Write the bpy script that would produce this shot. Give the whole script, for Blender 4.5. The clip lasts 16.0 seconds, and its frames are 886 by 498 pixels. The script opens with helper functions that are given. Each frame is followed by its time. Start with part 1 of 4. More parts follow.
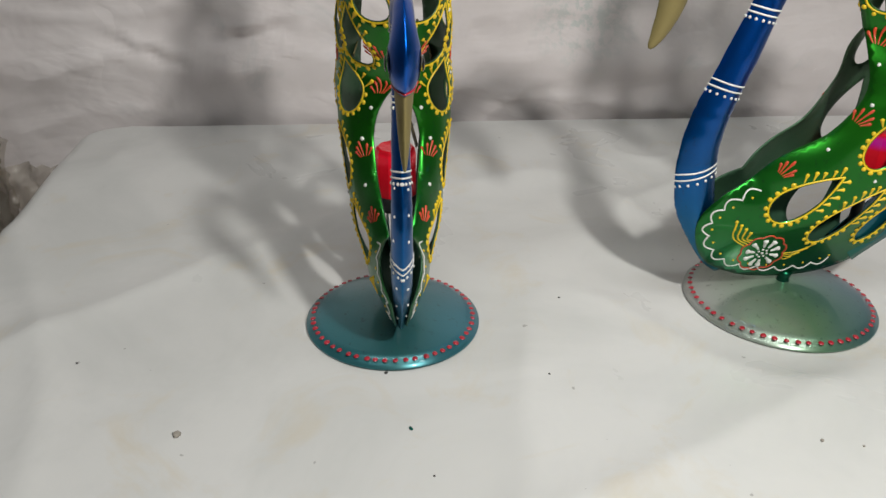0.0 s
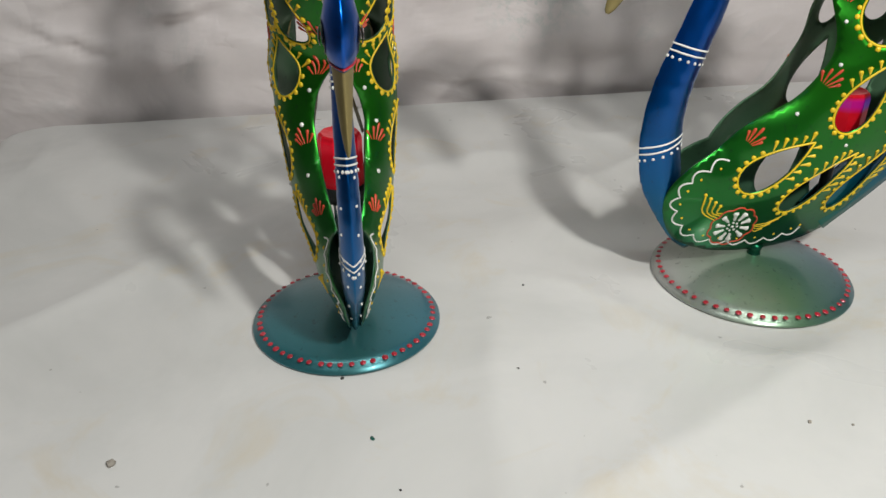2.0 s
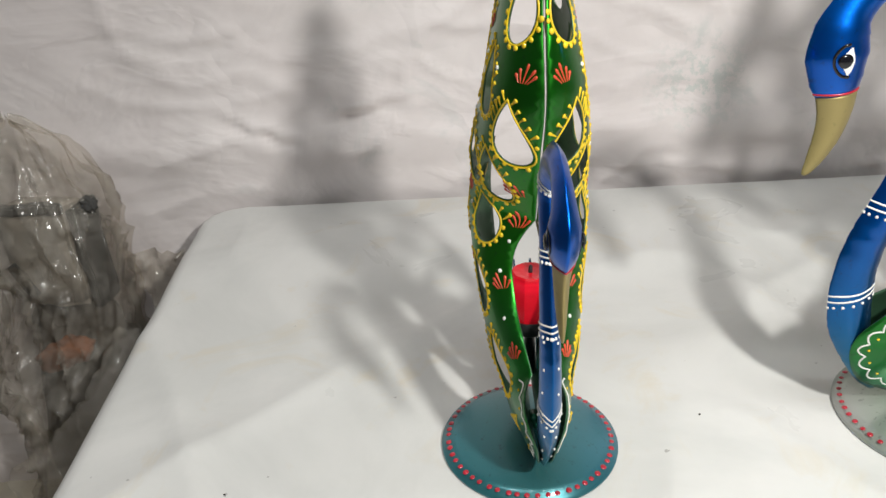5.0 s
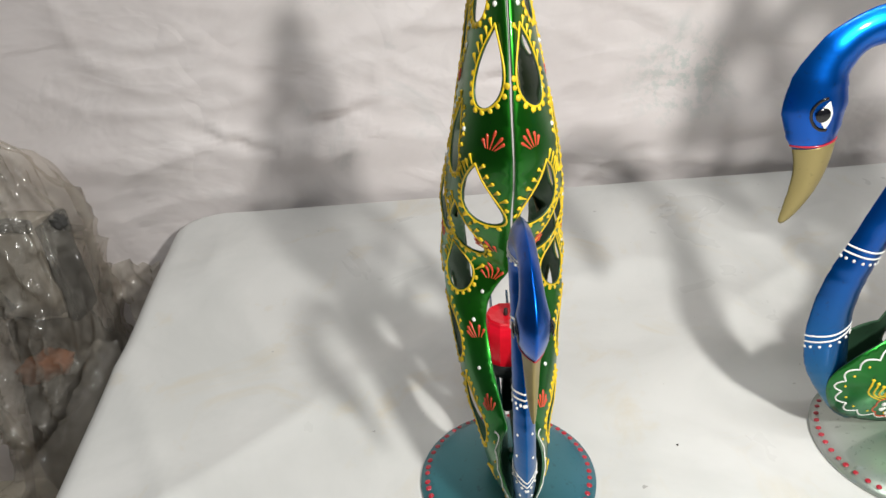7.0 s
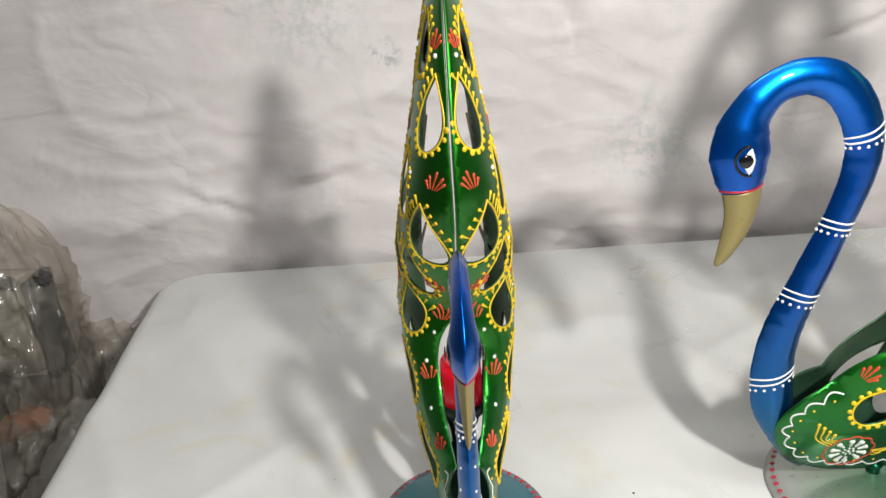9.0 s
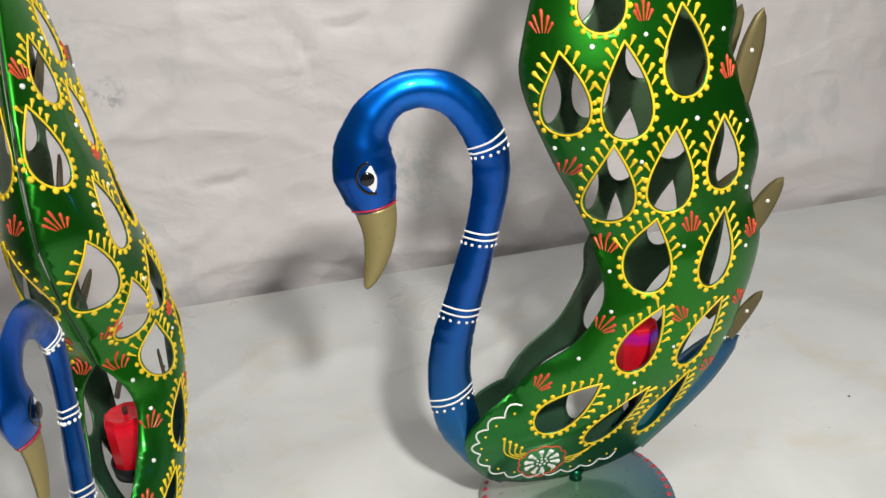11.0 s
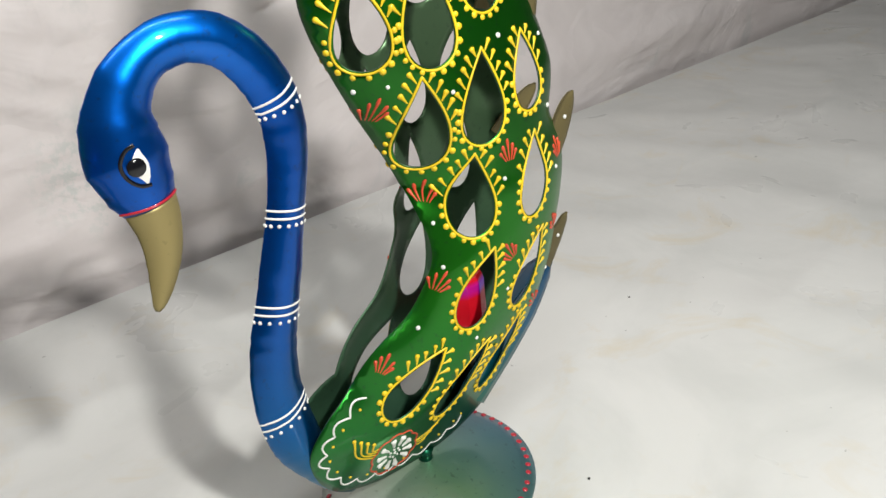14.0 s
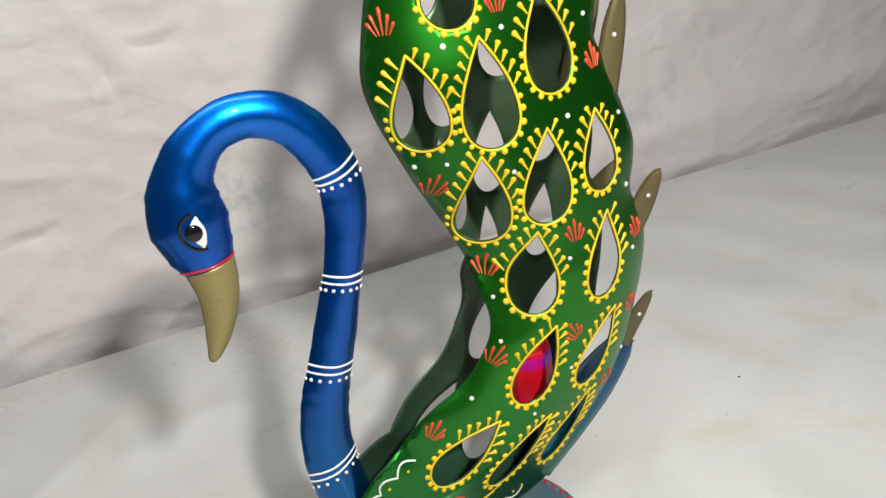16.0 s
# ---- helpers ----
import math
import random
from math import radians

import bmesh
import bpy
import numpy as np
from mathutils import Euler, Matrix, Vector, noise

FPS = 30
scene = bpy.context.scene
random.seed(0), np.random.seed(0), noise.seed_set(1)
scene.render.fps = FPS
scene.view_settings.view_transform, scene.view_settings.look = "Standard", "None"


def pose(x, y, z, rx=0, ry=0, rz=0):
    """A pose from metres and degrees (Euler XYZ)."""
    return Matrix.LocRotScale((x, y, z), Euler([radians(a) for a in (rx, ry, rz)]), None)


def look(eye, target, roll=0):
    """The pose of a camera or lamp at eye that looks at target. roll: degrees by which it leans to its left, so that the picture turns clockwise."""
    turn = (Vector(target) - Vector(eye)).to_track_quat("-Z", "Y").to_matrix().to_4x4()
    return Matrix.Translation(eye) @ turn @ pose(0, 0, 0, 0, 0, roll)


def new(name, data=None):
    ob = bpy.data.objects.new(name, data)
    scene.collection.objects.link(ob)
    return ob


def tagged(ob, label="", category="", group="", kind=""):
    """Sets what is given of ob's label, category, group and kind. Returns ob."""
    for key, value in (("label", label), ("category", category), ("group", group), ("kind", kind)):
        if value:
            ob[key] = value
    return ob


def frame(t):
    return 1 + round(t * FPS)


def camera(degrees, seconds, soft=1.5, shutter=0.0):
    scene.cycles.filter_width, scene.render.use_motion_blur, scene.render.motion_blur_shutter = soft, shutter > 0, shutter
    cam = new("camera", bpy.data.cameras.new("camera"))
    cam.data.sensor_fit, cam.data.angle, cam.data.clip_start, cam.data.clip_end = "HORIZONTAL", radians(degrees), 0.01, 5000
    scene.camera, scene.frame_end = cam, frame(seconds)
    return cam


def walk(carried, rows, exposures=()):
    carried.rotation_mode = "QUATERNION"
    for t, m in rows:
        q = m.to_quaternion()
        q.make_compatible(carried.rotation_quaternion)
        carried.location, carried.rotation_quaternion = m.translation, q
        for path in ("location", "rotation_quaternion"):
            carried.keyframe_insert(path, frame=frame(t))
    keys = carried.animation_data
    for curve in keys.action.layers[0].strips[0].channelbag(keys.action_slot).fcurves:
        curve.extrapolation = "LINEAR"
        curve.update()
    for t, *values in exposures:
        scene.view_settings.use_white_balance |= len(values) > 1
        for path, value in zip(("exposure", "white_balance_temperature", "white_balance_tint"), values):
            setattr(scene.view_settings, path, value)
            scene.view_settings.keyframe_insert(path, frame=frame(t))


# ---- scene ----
cam = camera(59.2, 16.0)
ROWS = [
    (0, (-0.0109, 0.0092, 0.2539), (0.0548, 1.6842, -0.6406), 1.45),
    (0.5, (-0.0061, 0.0268, 0.2533), (0.1316, 1.6662, -0.6971), 0.74),
    (1, (-0.0021, 0.0453, 0.2566), (0.1949, 1.6832, -0.6860), 1.02),
    (1.5, (-0.0009, 0.0523, 0.2522), (0.1986, 1.6881, -0.6936), 0.63),
    (2, (-0.0088, 0.0376, 0.2400), (0.1630, 1.6917, -0.6789), 0.09),
    (2.5, (-0.015, 0.018, 0.27), (0.048, 1.812, -0.612), -0.1),
    (2.8, (-0.019, 0.023, 0.317), (-0.016, 1.872, -0.444), -1.1),
    (3, (-0.018, 0.024, 0.313), (-0.041, 1.908, -0.358), -1.0),
    (3.5, (-0.018, 0.022, 0.281), (-0.098, 1.919, -0.347), -1.4),
    (4, (-0.027, -0.009, 0.288), (-0.166, 1.873, -0.373), -2.3),
    (4.2, (-0.056, -0.003, 0.284), (-0.191, 1.867, -0.412), -2.5),
    (6.3, (-0.012, 0.103, 0.368), (-0.145, 1.692, -0.84), -3.0),
    (6.5, (-0.017, 0.1, 0.359), (-0.146, 1.721, -0.806), -3.6),
    (7, (-0.032, 0.08, 0.353), (-0.144, 1.777, -0.698), -3.8),
    (7.5, (-0.036, 0.059, 0.332), (-0.134, 1.797, -0.653), -3.2),
    (8, (-0.04, 0.059, 0.331), (-0.163, 1.811, -0.625), -3.4),
    (8.5, (-0.023, 0.048, 0.341), (-0.158, 1.826, -0.564), -3.3),
    (9, (-0.006, 0.055, 0.342), (-0.118, 1.855, -0.521), -3.3),
    (9.5, (0.013, 0.049, 0.337), (-0.044, 1.861, -0.508), -3.6),
    (10, (0.032, 0.038, 0.317), (0.118, 1.869, -0.483), -4.3),
    (10.2, (0.055, 0.037, 0.327), (0.225, 1.886, -0.415), -4.8),
    (12.3, (0.1346, 0.1257, 0.3145), (0.3284, 1.8086, -0.5459), -4.21),
    (12.5, (0.1428, 0.1198, 0.3133), (0.3538, 1.8057, -0.5373), -4.47),
    (13, (0.1814, 0.1074, 0.3085), (0.4757, 1.7819, -0.5397), -5.58),
    (13.5, (0.0815, 0.1273, 0.3147), (0.8786, 1.6111, -0.5645), -6.40),
    (14, (0.0693, 0.1371, 0.3008), (0.9466, 1.5791, -0.5716), -6.69),
    (14.5, (0.0522, 0.1382, 0.3107), (0.9711, 1.5850, -0.5091), -5.34),
    (15, (0.1186, 0.1140, 0.3088), (0.6781, 1.7710, -0.4337), -5.51),
    (15.5, (0.1434, 0.1200, 0.3022), (0.7188, 1.7630, -0.4590), -6.59),
    (16, (0.1209, 0.1221, 0.3178), (0.6345, 1.7710, -0.4743), -7.65),
]
EXPOSURES = [(0, -0.7), (2.0, -0.7), (2.8, -0.25), (4.0, -0.18), (6.5, -0.12), (8.5, -0.16), (9.5, -0.2), (10.2, -0.42), (12.3, -0.45), (14.0, -0.34), (16.0, -0.4)]
walk(cam, [(t, look(eye, target, roll)) for t, eye, target, roll in ROWS], EXPOSURES)

# ---- world and lights ----
world = bpy.data.worlds.new("room_air")
scene.world = world
world.use_nodes = True
world.node_tree.nodes["Background"].inputs[0].default_value = (0.9, 0.95, 1.0, 1)
world.node_tree.nodes["Background"].inputs[1].default_value = 0.04


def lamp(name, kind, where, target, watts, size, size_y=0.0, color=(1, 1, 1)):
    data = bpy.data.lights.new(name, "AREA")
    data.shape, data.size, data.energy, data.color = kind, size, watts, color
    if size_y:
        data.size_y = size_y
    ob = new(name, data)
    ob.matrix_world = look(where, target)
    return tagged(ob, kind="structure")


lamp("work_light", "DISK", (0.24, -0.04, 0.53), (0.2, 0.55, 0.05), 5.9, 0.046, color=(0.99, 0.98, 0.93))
# Unseen overhead light; its place, length and power are set for even fill.
lamp("unseen_ceiling_fill", "RECTANGLE", (0.1, -0.2, 1.80), (0.1, -0.2, 0), 17.0, 1.8, 0.08, color=(0.94, 0.975, 0.96))

# ---- materials ----


def material(name):
    m = bpy.data.materials.new(name)
    m.use_nodes = True
    nt = m.node_tree
    return m, nt, nt.nodes["Principled BSDF"]


def node(nt, kind, **values):
    n = nt.nodes.new(kind)
    for key, value in values.items():
        n.inputs[key.replace("_", " ")].default_value = value
    return n


def coords(nt, scale=(1, 1, 1)):
    tc, mp = nt.nodes.new("ShaderNodeTexCoord"), nt.nodes.new("ShaderNodeMapping")
    mp.inputs["Scale"].default_value = scale
    nt.links.new(tc.outputs["Object"], mp.inputs["Vector"])
    return mp.outputs["Vector"]


def ramp(nt, fac, stops):
    r = nt.nodes.new("ShaderNodeValToRGB")
    while len(r.color_ramp.elements) < len(stops):
        r.color_ramp.elements.new(0.5)
    for e, (at, col) in zip(r.color_ramp.elements, stops):
        e.position, e.color = at, (*col, 1)
    nt.links.new(fac, r.inputs["Fac"])
    return r.outputs["Color"]


def mixed(nt, fac, a, b, mode="MIX"):
    m = nt.nodes.new("ShaderNodeMix")
    m.data_type, m.blend_type = "RGBA", mode
    for value, sock in ((fac, m.inputs[0]), (a, m.inputs[6]), (b, m.inputs[7])):
        if isinstance(value, bpy.types.NodeSocket):
            nt.links.new(value, sock)
        else:
            sock.default_value = value if isinstance(value, (int, float)) else (*value, 1)
    return m.outputs[2]


def noise_tex(nt, vec, scale, detail=4.0, rough=0.55, distort=0.0):
    n = node(nt, "ShaderNodeTexNoise", Scale=scale, Detail=detail, Roughness=rough, Distortion=distort)
    nt.links.new(vec, n.inputs["Vector"])
    return n.outputs["Fac"]


def bump(nt, bsdf, height, strength, distance=0.001):
    b = node(nt, "ShaderNodeBump", Strength=strength, Distance=distance)
    nt.links.new(height, b.inputs["Height"])
    nt.links.new(b.outputs["Normal"], bsdf.inputs["Normal"])


def plain(name, color, rough=0.5, metal=0.0, grain=0.12, scale=60.0, relief=0.0, coat=0.0):
    """A painted or moulded surface with slight mottling and wear."""
    m, nt, b = material(name)
    v = coords(nt)
    f = noise_tex(nt, v, scale, 5)
    dark = tuple(c * (1 - grain * 2) for c in color)
    light = tuple(min(1, c * (1 + grain)) for c in color)
    nt.links.new(ramp(nt, f, [(0.3, dark), (0.7, light)]), b.inputs["Base Color"])
    f2 = noise_tex(nt, v, scale * 0.3, 3)
    r = node(nt, "ShaderNodeMapRange")
    r.inputs["To Min"].default_value, r.inputs["To Max"].default_value = rough * 0.8, min(1, rough * 1.25)
    nt.links.new(f2, r.inputs["Value"])
    nt.links.new(r.outputs["Result"], b.inputs["Roughness"])
    b.inputs["Metallic"].default_value = metal
    b.inputs["Coat Weight"].default_value = coat
    b.inputs["Coat Roughness"].default_value = 0.08
    if relief:
        bump(nt, b, f, relief)
    return m


def lacquer(name, stops, axis="Z", low=0.0, high=0.3, rough=0.32, metal=0.6, coat=0.5, scuff=(0.02, 0.03, 0.03)):
    """Airbrushed candy lacquer over sheet metal: the tint fades along one axis of the thing."""
    m, nt, b = material(name)
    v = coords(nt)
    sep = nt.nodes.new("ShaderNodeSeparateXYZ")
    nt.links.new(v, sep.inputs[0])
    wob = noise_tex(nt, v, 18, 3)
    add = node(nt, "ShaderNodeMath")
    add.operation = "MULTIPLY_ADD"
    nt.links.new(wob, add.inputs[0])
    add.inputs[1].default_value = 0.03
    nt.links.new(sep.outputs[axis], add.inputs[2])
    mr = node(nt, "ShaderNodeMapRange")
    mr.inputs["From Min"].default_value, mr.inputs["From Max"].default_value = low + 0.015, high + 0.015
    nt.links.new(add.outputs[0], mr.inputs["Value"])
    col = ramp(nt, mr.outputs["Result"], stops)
    spots = noise_tex(nt, v, 320, 2)
    col = mixed(nt, ramp(nt, spots, [(0.62, (0, 0, 0)), (0.75, (0.35, 0.35, 0.35))]), col, scuff)
    nt.links.new(col, b.inputs["Base Color"])
    b.inputs["Metallic"].default_value, b.inputs["Roughness"].default_value = metal, rough
    b.inputs["Coat Weight"].default_value, b.inputs["Coat Roughness"].default_value = coat, 0.035
    b.inputs["Specular IOR Level"].default_value = 0.3
    bump(nt, b, noise_tex(nt, v, 55, 4), 0.16, 0.0014)
    return m


# The brighter stop at 0.3 puts the lower body's lime highlight into the green.
GREEN = lacquer("green_lacquer", [(0.0, (0.005, 0.085, 0.05)), (0.1, (0.01, 0.14, 0.025)), (0.3, (0.017, 0.2, 0.01)), (0.55, (0.01, 0.135, 0.008)), (1.0, (0.014, 0.19, 0.008))], low=0.015, high=0.36, rough=0.33, metal=0.85, coat=0.35)
INNER = lacquer("inner_dark_lacquer", [(0.0, (0.035, 0.1, 0.06)), (0.5, (0.07, 0.13, 0.065)), (1.0, (0.095, 0.15, 0.085))], low=0.02, high=0.36, rough=0.4, metal=0.6, coat=0.15)
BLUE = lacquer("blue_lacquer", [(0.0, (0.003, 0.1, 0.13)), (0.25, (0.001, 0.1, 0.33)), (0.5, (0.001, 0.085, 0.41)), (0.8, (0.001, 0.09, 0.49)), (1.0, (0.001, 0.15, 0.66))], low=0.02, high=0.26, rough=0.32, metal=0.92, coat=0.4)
TEAL = lacquer("teal_leaf_lacquer", [(0.0, (0.005, 0.12, 0.09)), (0.45, (0.004, 0.09, 0.18)), (1.0, (0.003, 0.04, 0.13))], low=0.03, high=0.115)
GOLD = lacquer("gold_paint", [(0.0, (0.27, 0.215, 0.085)), (0.5, (0.31, 0.25, 0.105)), (1.0, (0.27, 0.215, 0.09))], low=0.1, high=0.3, rough=0.45, metal=0.5, coat=0.05, scuff=(0.14, 0.12, 0.05))
# Speckled gold, darker than the beak's: the leaves' shade is in the colour.
SHADED_LEAF_GOLD = lacquer("speckled_gold_paint_shaded", [(0.0, (0.15, 0.125, 0.06)), (0.5, (0.21, 0.17, 0.075)), (1.0, (0.17, 0.14, 0.065))], low=0.1, high=0.3, rough=0.5, metal=0.6, coat=0.05, scuff=(0.05, 0.06, 0.03))
BASE_TEAL = lacquer("base_teal_lacquer", [(0.0, (0.045, 0.21, 0.25)), (0.5, (0.035, 0.14, 0.15)), (1.0, (0.05, 0.2, 0.27))], axis="Y", low=-0.05, high=0.05, metal=0.5)
# Silvery green paint; the paler stops also hold the dome's highlights.
BASE_SILVER_HIGHLIT = lacquer("base_silver_green_highlit_lacquer", [(0.0, (0.03, 0.13, 0.2)), (0.25, (0.1, 0.2, 0.19)), (0.5, (0.13, 0.25, 0.15)), (0.75, (0.27, 0.34, 0.27)), (1.0, (0.4, 0.42, 0.4))], axis="X", low=-0.06, high=0.05, metal=0.55, rough=0.3)
YELLOW = plain("yellow_relief_paint", (0.8, 0.55, 0.01), 0.5, coat=0.1)
WHITE = plain("white_relief_paint", (0.8, 0.8, 0.76), 0.45, coat=0.2)
RED = plain("orange_red_relief_paint", (0.6, 0.065, 0.02), 0.45, coat=0.2)
CRIMSON = plain("crimson_dot_paint", (0.42, 0.012, 0.03), 0.3, coat=0.6)
BLACK = plain("glossy_black_paint", (0.006, 0.006, 0.008), 0.14)
CUP = plain("black_iron_cup", (0.02, 0.022, 0.022), 0.4, metal=0.4)



def candle_plastic(name, glow, power):
    """Red translucent plastic, lit from inside by the LED in its upper half."""
    m, nt, b = material(name)
    v = coords(nt)
    nt.links.new(ramp(nt, noise_tex(nt, v, 90, 3), [(0.3, (0.45, 0.004, 0.012)), (0.7, (0.56, 0.008, 0.02))]), b.inputs["Base Color"])
    b.inputs["Roughness"].default_value = 0.3
    b.inputs["Subsurface Weight"].default_value = 0.4
    b.inputs["Subsurface Radius"].default_value = (0.01, 0.002, 0.002)
    sep = nt.nodes.new("ShaderNodeSeparateXYZ")
    nt.links.new(v, sep.inputs[0])
    height = node(nt, "ShaderNodeMapRange")
    height.inputs["From Max"].default_value = 0.031
    nt.links.new(sep.outputs["Z"], height.inputs["Value"])
    red = (0.5, 0.003, 0.012)
    lit = ramp(nt, height.outputs["Result"], [(0.0, (0.1, 0.001, 0.003)), (0.68, red), (0.8, glow), (0.9, glow), (0.96, red)])
    nt.links.new(lit, b.inputs["Emission Color"])
    b.inputs["Emission Strength"].default_value = power
    return m


CANDLE_RED = candle_plastic("red_plastic_lit_red", (0.85, 0.006, 0.03), 0.5)
CANDLE_VIOLET = candle_plastic("red_plastic_lit_violet", (0.06, 0.002, 0.8), 0.3)
WICK = plain("dark_wick", (0.03, 0.025, 0.025), 0.6)

# white vinyl sheet: soft creases, faint stains and scuffs
CLOTH, _nt, _b = material("white_vinyl_sheet")
_v = coords(_nt)
_stain = ramp(_nt, noise_tex(_nt, _v, 7, 6, 0.6, 0.6), [(0.42, (0, 0, 0)), (0.62, (1, 1, 1))])
_c = mixed(_nt, _stain, (0.66, 0.655, 0.64), (0.59, 0.59, 0.575))
_yel = ramp(_nt, noise_tex(_nt, _v, 13, 5, 0.65, 1.0), [(0.55, (0, 0, 0)), (0.74, (0.55, 0.55, 0.55))])
_c = mixed(_nt, _yel, _c, (0.6, 0.52, 0.38))
_speck = ramp(_nt, noise_tex(_nt, _v, 150, 2, 0.5), [(0.765, (0, 0, 0)), (0.79, (0.7, 0.7, 0.7))])
_c = mixed(_nt, _speck, _c, (0.3, 0.29, 0.28))
_nt.links.new(_c, _b.inputs["Base Color"])
_rr = node(_nt, "ShaderNodeMapRange")
_rr.inputs["To Min"].default_value, _rr.inputs["To Max"].default_value = 0.14, 0.52
_nt.links.new(noise_tex(_nt, _v, 11, 4, 0.6, 0.8), _rr.inputs["Value"])
_nt.links.new(_rr.outputs["Result"], _b.inputs["Roughness"])
_b.inputs["Specular IOR Level"].default_value = 0.35
_soft = noise_tex(_nt, coords(_nt, (1, 0.6, 1)), 11, 4, 0.5, 0.3)
_fold = ramp(_nt, noise_tex(_nt, coords(_nt, (1.2, 0.7, 1)), 4.5, 1.5, 0.4, 0.5), [(0.46, (0, 0, 0)), (0.5, (1, 1, 1)), (0.54, (0, 0, 0))])
bump(_nt, _b, mixed(_nt, 0.06, _soft, _fold), 0.3, 0.0064)

# limewashed rough plaster
PLASTER, _nt, _b = material("limewashed_plaster")
_v = coords(_nt)
_c = ramp(_nt, noise_tex(_nt, _v, 5, 6, 0.6, 0.5), [(0.3, (0.715, 0.65, 0.645)), (0.6, (0.805, 0.745, 0.74))])
_bl = ramp(_nt, noise_tex(_nt, _v, 9, 5, 0.6, 0.8), [(0.6, (0, 0, 0)), (0.75, (0.5, 0.5, 0.5))])
_c = mixed(_nt, _bl, _c, (0.44, 0.48, 0.475))
for _at, _r, _tone, _most in (((-0.094, 0.77, 0.2), 0.022, (0.2, 0.23, 0.22), 1.0), ((-0.091, 0.775, 0.172), 0.018, (0.22, 0.24, 0.24), 1.0), ((0.15, 0.78, 0.1), 0.06, (0.4, 0.5, 0.47), 0.45), ((-0.16, 0.75, 0.24), 0.07, (0.44, 0.5, 0.48), 0.4)):
    _dist = _nt.nodes.new("ShaderNodeVectorMath")
    _dist.operation = "DISTANCE"
    _nt.links.new(_v, _dist.inputs[0])
    _dist.inputs[1].default_value = _at
    _fall = node(_nt, "ShaderNodeMapRange")
    _fall.inputs["From Min"].default_value, _fall.inputs["From Max"].default_value = _r, _r * 0.2
    _fall.inputs["To Max"].default_value = _most
    _nt.links.new(_dist.outputs["Value"], _fall.inputs["Value"])
    _spot = ramp(_nt, noise_tex(_nt, _v, 90, 4, 0.7), [(0.47, (0, 0, 0)), (0.58, (1, 1, 1))])
    _c = mixed(_nt, mixed(_nt, 1.0, _fall.outputs["Result"], _spot, "MULTIPLY"), _c, _tone)
_nt.links.new(_c, _b.inputs["Base Color"])
_b.inputs["Roughness"].default_value = 0.7
_hi = noise_tex(_nt, coords(_nt, (0.8, 1, 1.3)), 8, 4, 0.45, 0.7)
# laps where one trowelled coat ends over the next, and brush marks
_lap = ramp(_nt, noise_tex(_nt, coords(_nt, (0.8, 1, 1.5)), 6.0, 2.5, 0.5, 0.6), [(0.47, (0, 0, 0)), (0.525, (1, 1, 1))])
_lap2 = ramp(_nt, noise_tex(_nt, coords(_nt, (0.8, 1, 1.4)), 14.0, 3, 0.5, 0.5), [(0.52, (0, 0, 0)), (0.6, (1, 1, 1))])
_brush = noise_tex(_nt, coords(_nt, (0.7, 1, 1.4)), 34, 3, 0.5, 0.3)
_relief = mixed(_nt, 0.085, _hi, _lap)
_relief = mixed(_nt, 0.045, _relief, _lap2)
_relief = mixed(_nt, 0.05, _relief, _brush)
bump(_nt, _b, _relief, 0.62, 0.018)

CONCRETE = plain("grey_concrete", (0.2, 0.19, 0.18), 0.8, relief=0.4, scale=20)
PAINTED_WALL = plain("grey_wall_paint", (0.2, 0.19, 0.185), 0.8, relief=0.2, scale=14)
CEILING = plain("white_ceiling_paint", (0.7, 0.69, 0.67), 0.85, relief=0.1, scale=12)
WOOD = plain("brown_table_wood", (0.17, 0.1, 0.055), 0.5, relief=0.3, scale=40)
CARTON = plain("brown_grey_carton", (0.36, 0.325, 0.28), 0.8, relief=0.3, scale=25)
CREAM = plain("cream_bench_paint", (0.5, 0.45, 0.36), 0.6, relief=0.2, scale=20)
CLAY = plain("terracotta_clay", (0.3, 0.125, 0.065), 0.7, relief=0.3, scale=60)
RAG = plain("grey_brown_cloth", (0.105, 0.09, 0.075), 0.85, relief=0.5, scale=40)
DARK = plain("dark_grey_cloth", (0.06, 0.058, 0.055), 0.85, relief=0.5, scale=40)

PLASTIC = bpy.data.materials.new("clear_crumpled_plastic")
PLASTIC.use_nodes = True
_nt = PLASTIC.node_tree
_b, _out = _nt.nodes["Principled BSDF"], _nt.nodes["Material Output"]
_b.inputs["Base Color"].default_value, _b.inputs["Roughness"].default_value = (0.5, 0.465, 0.415, 1), 0.12
_b.inputs["Specular IOR Level"].default_value, _b.inputs["IOR"].default_value = 1.0, 1.8
bump(_nt, _b, noise_tex(_nt, coords(_nt), 26, 3, 0.5, 0.8), 0.8, 0.011)
_tr = _nt.nodes.new("ShaderNodeBsdfTransparent")
_tr.inputs[0].default_value = (0.97, 0.95, 0.92, 1)
_mx = _nt.nodes.new("ShaderNodeMixShader")
_f = ramp(_nt, noise_tex(_nt, coords(_nt), 14, 4, 0.6, 1.0), [(0.36, (0.13, 0.13, 0.13)), (0.62, (0.4, 0.4, 0.4))])
_nt.links.new(_f, _mx.inputs[0])
_nt.links.new(_tr.outputs[0], _mx.inputs[1])
_nt.links.new(_b.outputs[0], _mx.inputs[2])
_nt.links.new(_mx.outputs[0], _out.inputs[0])

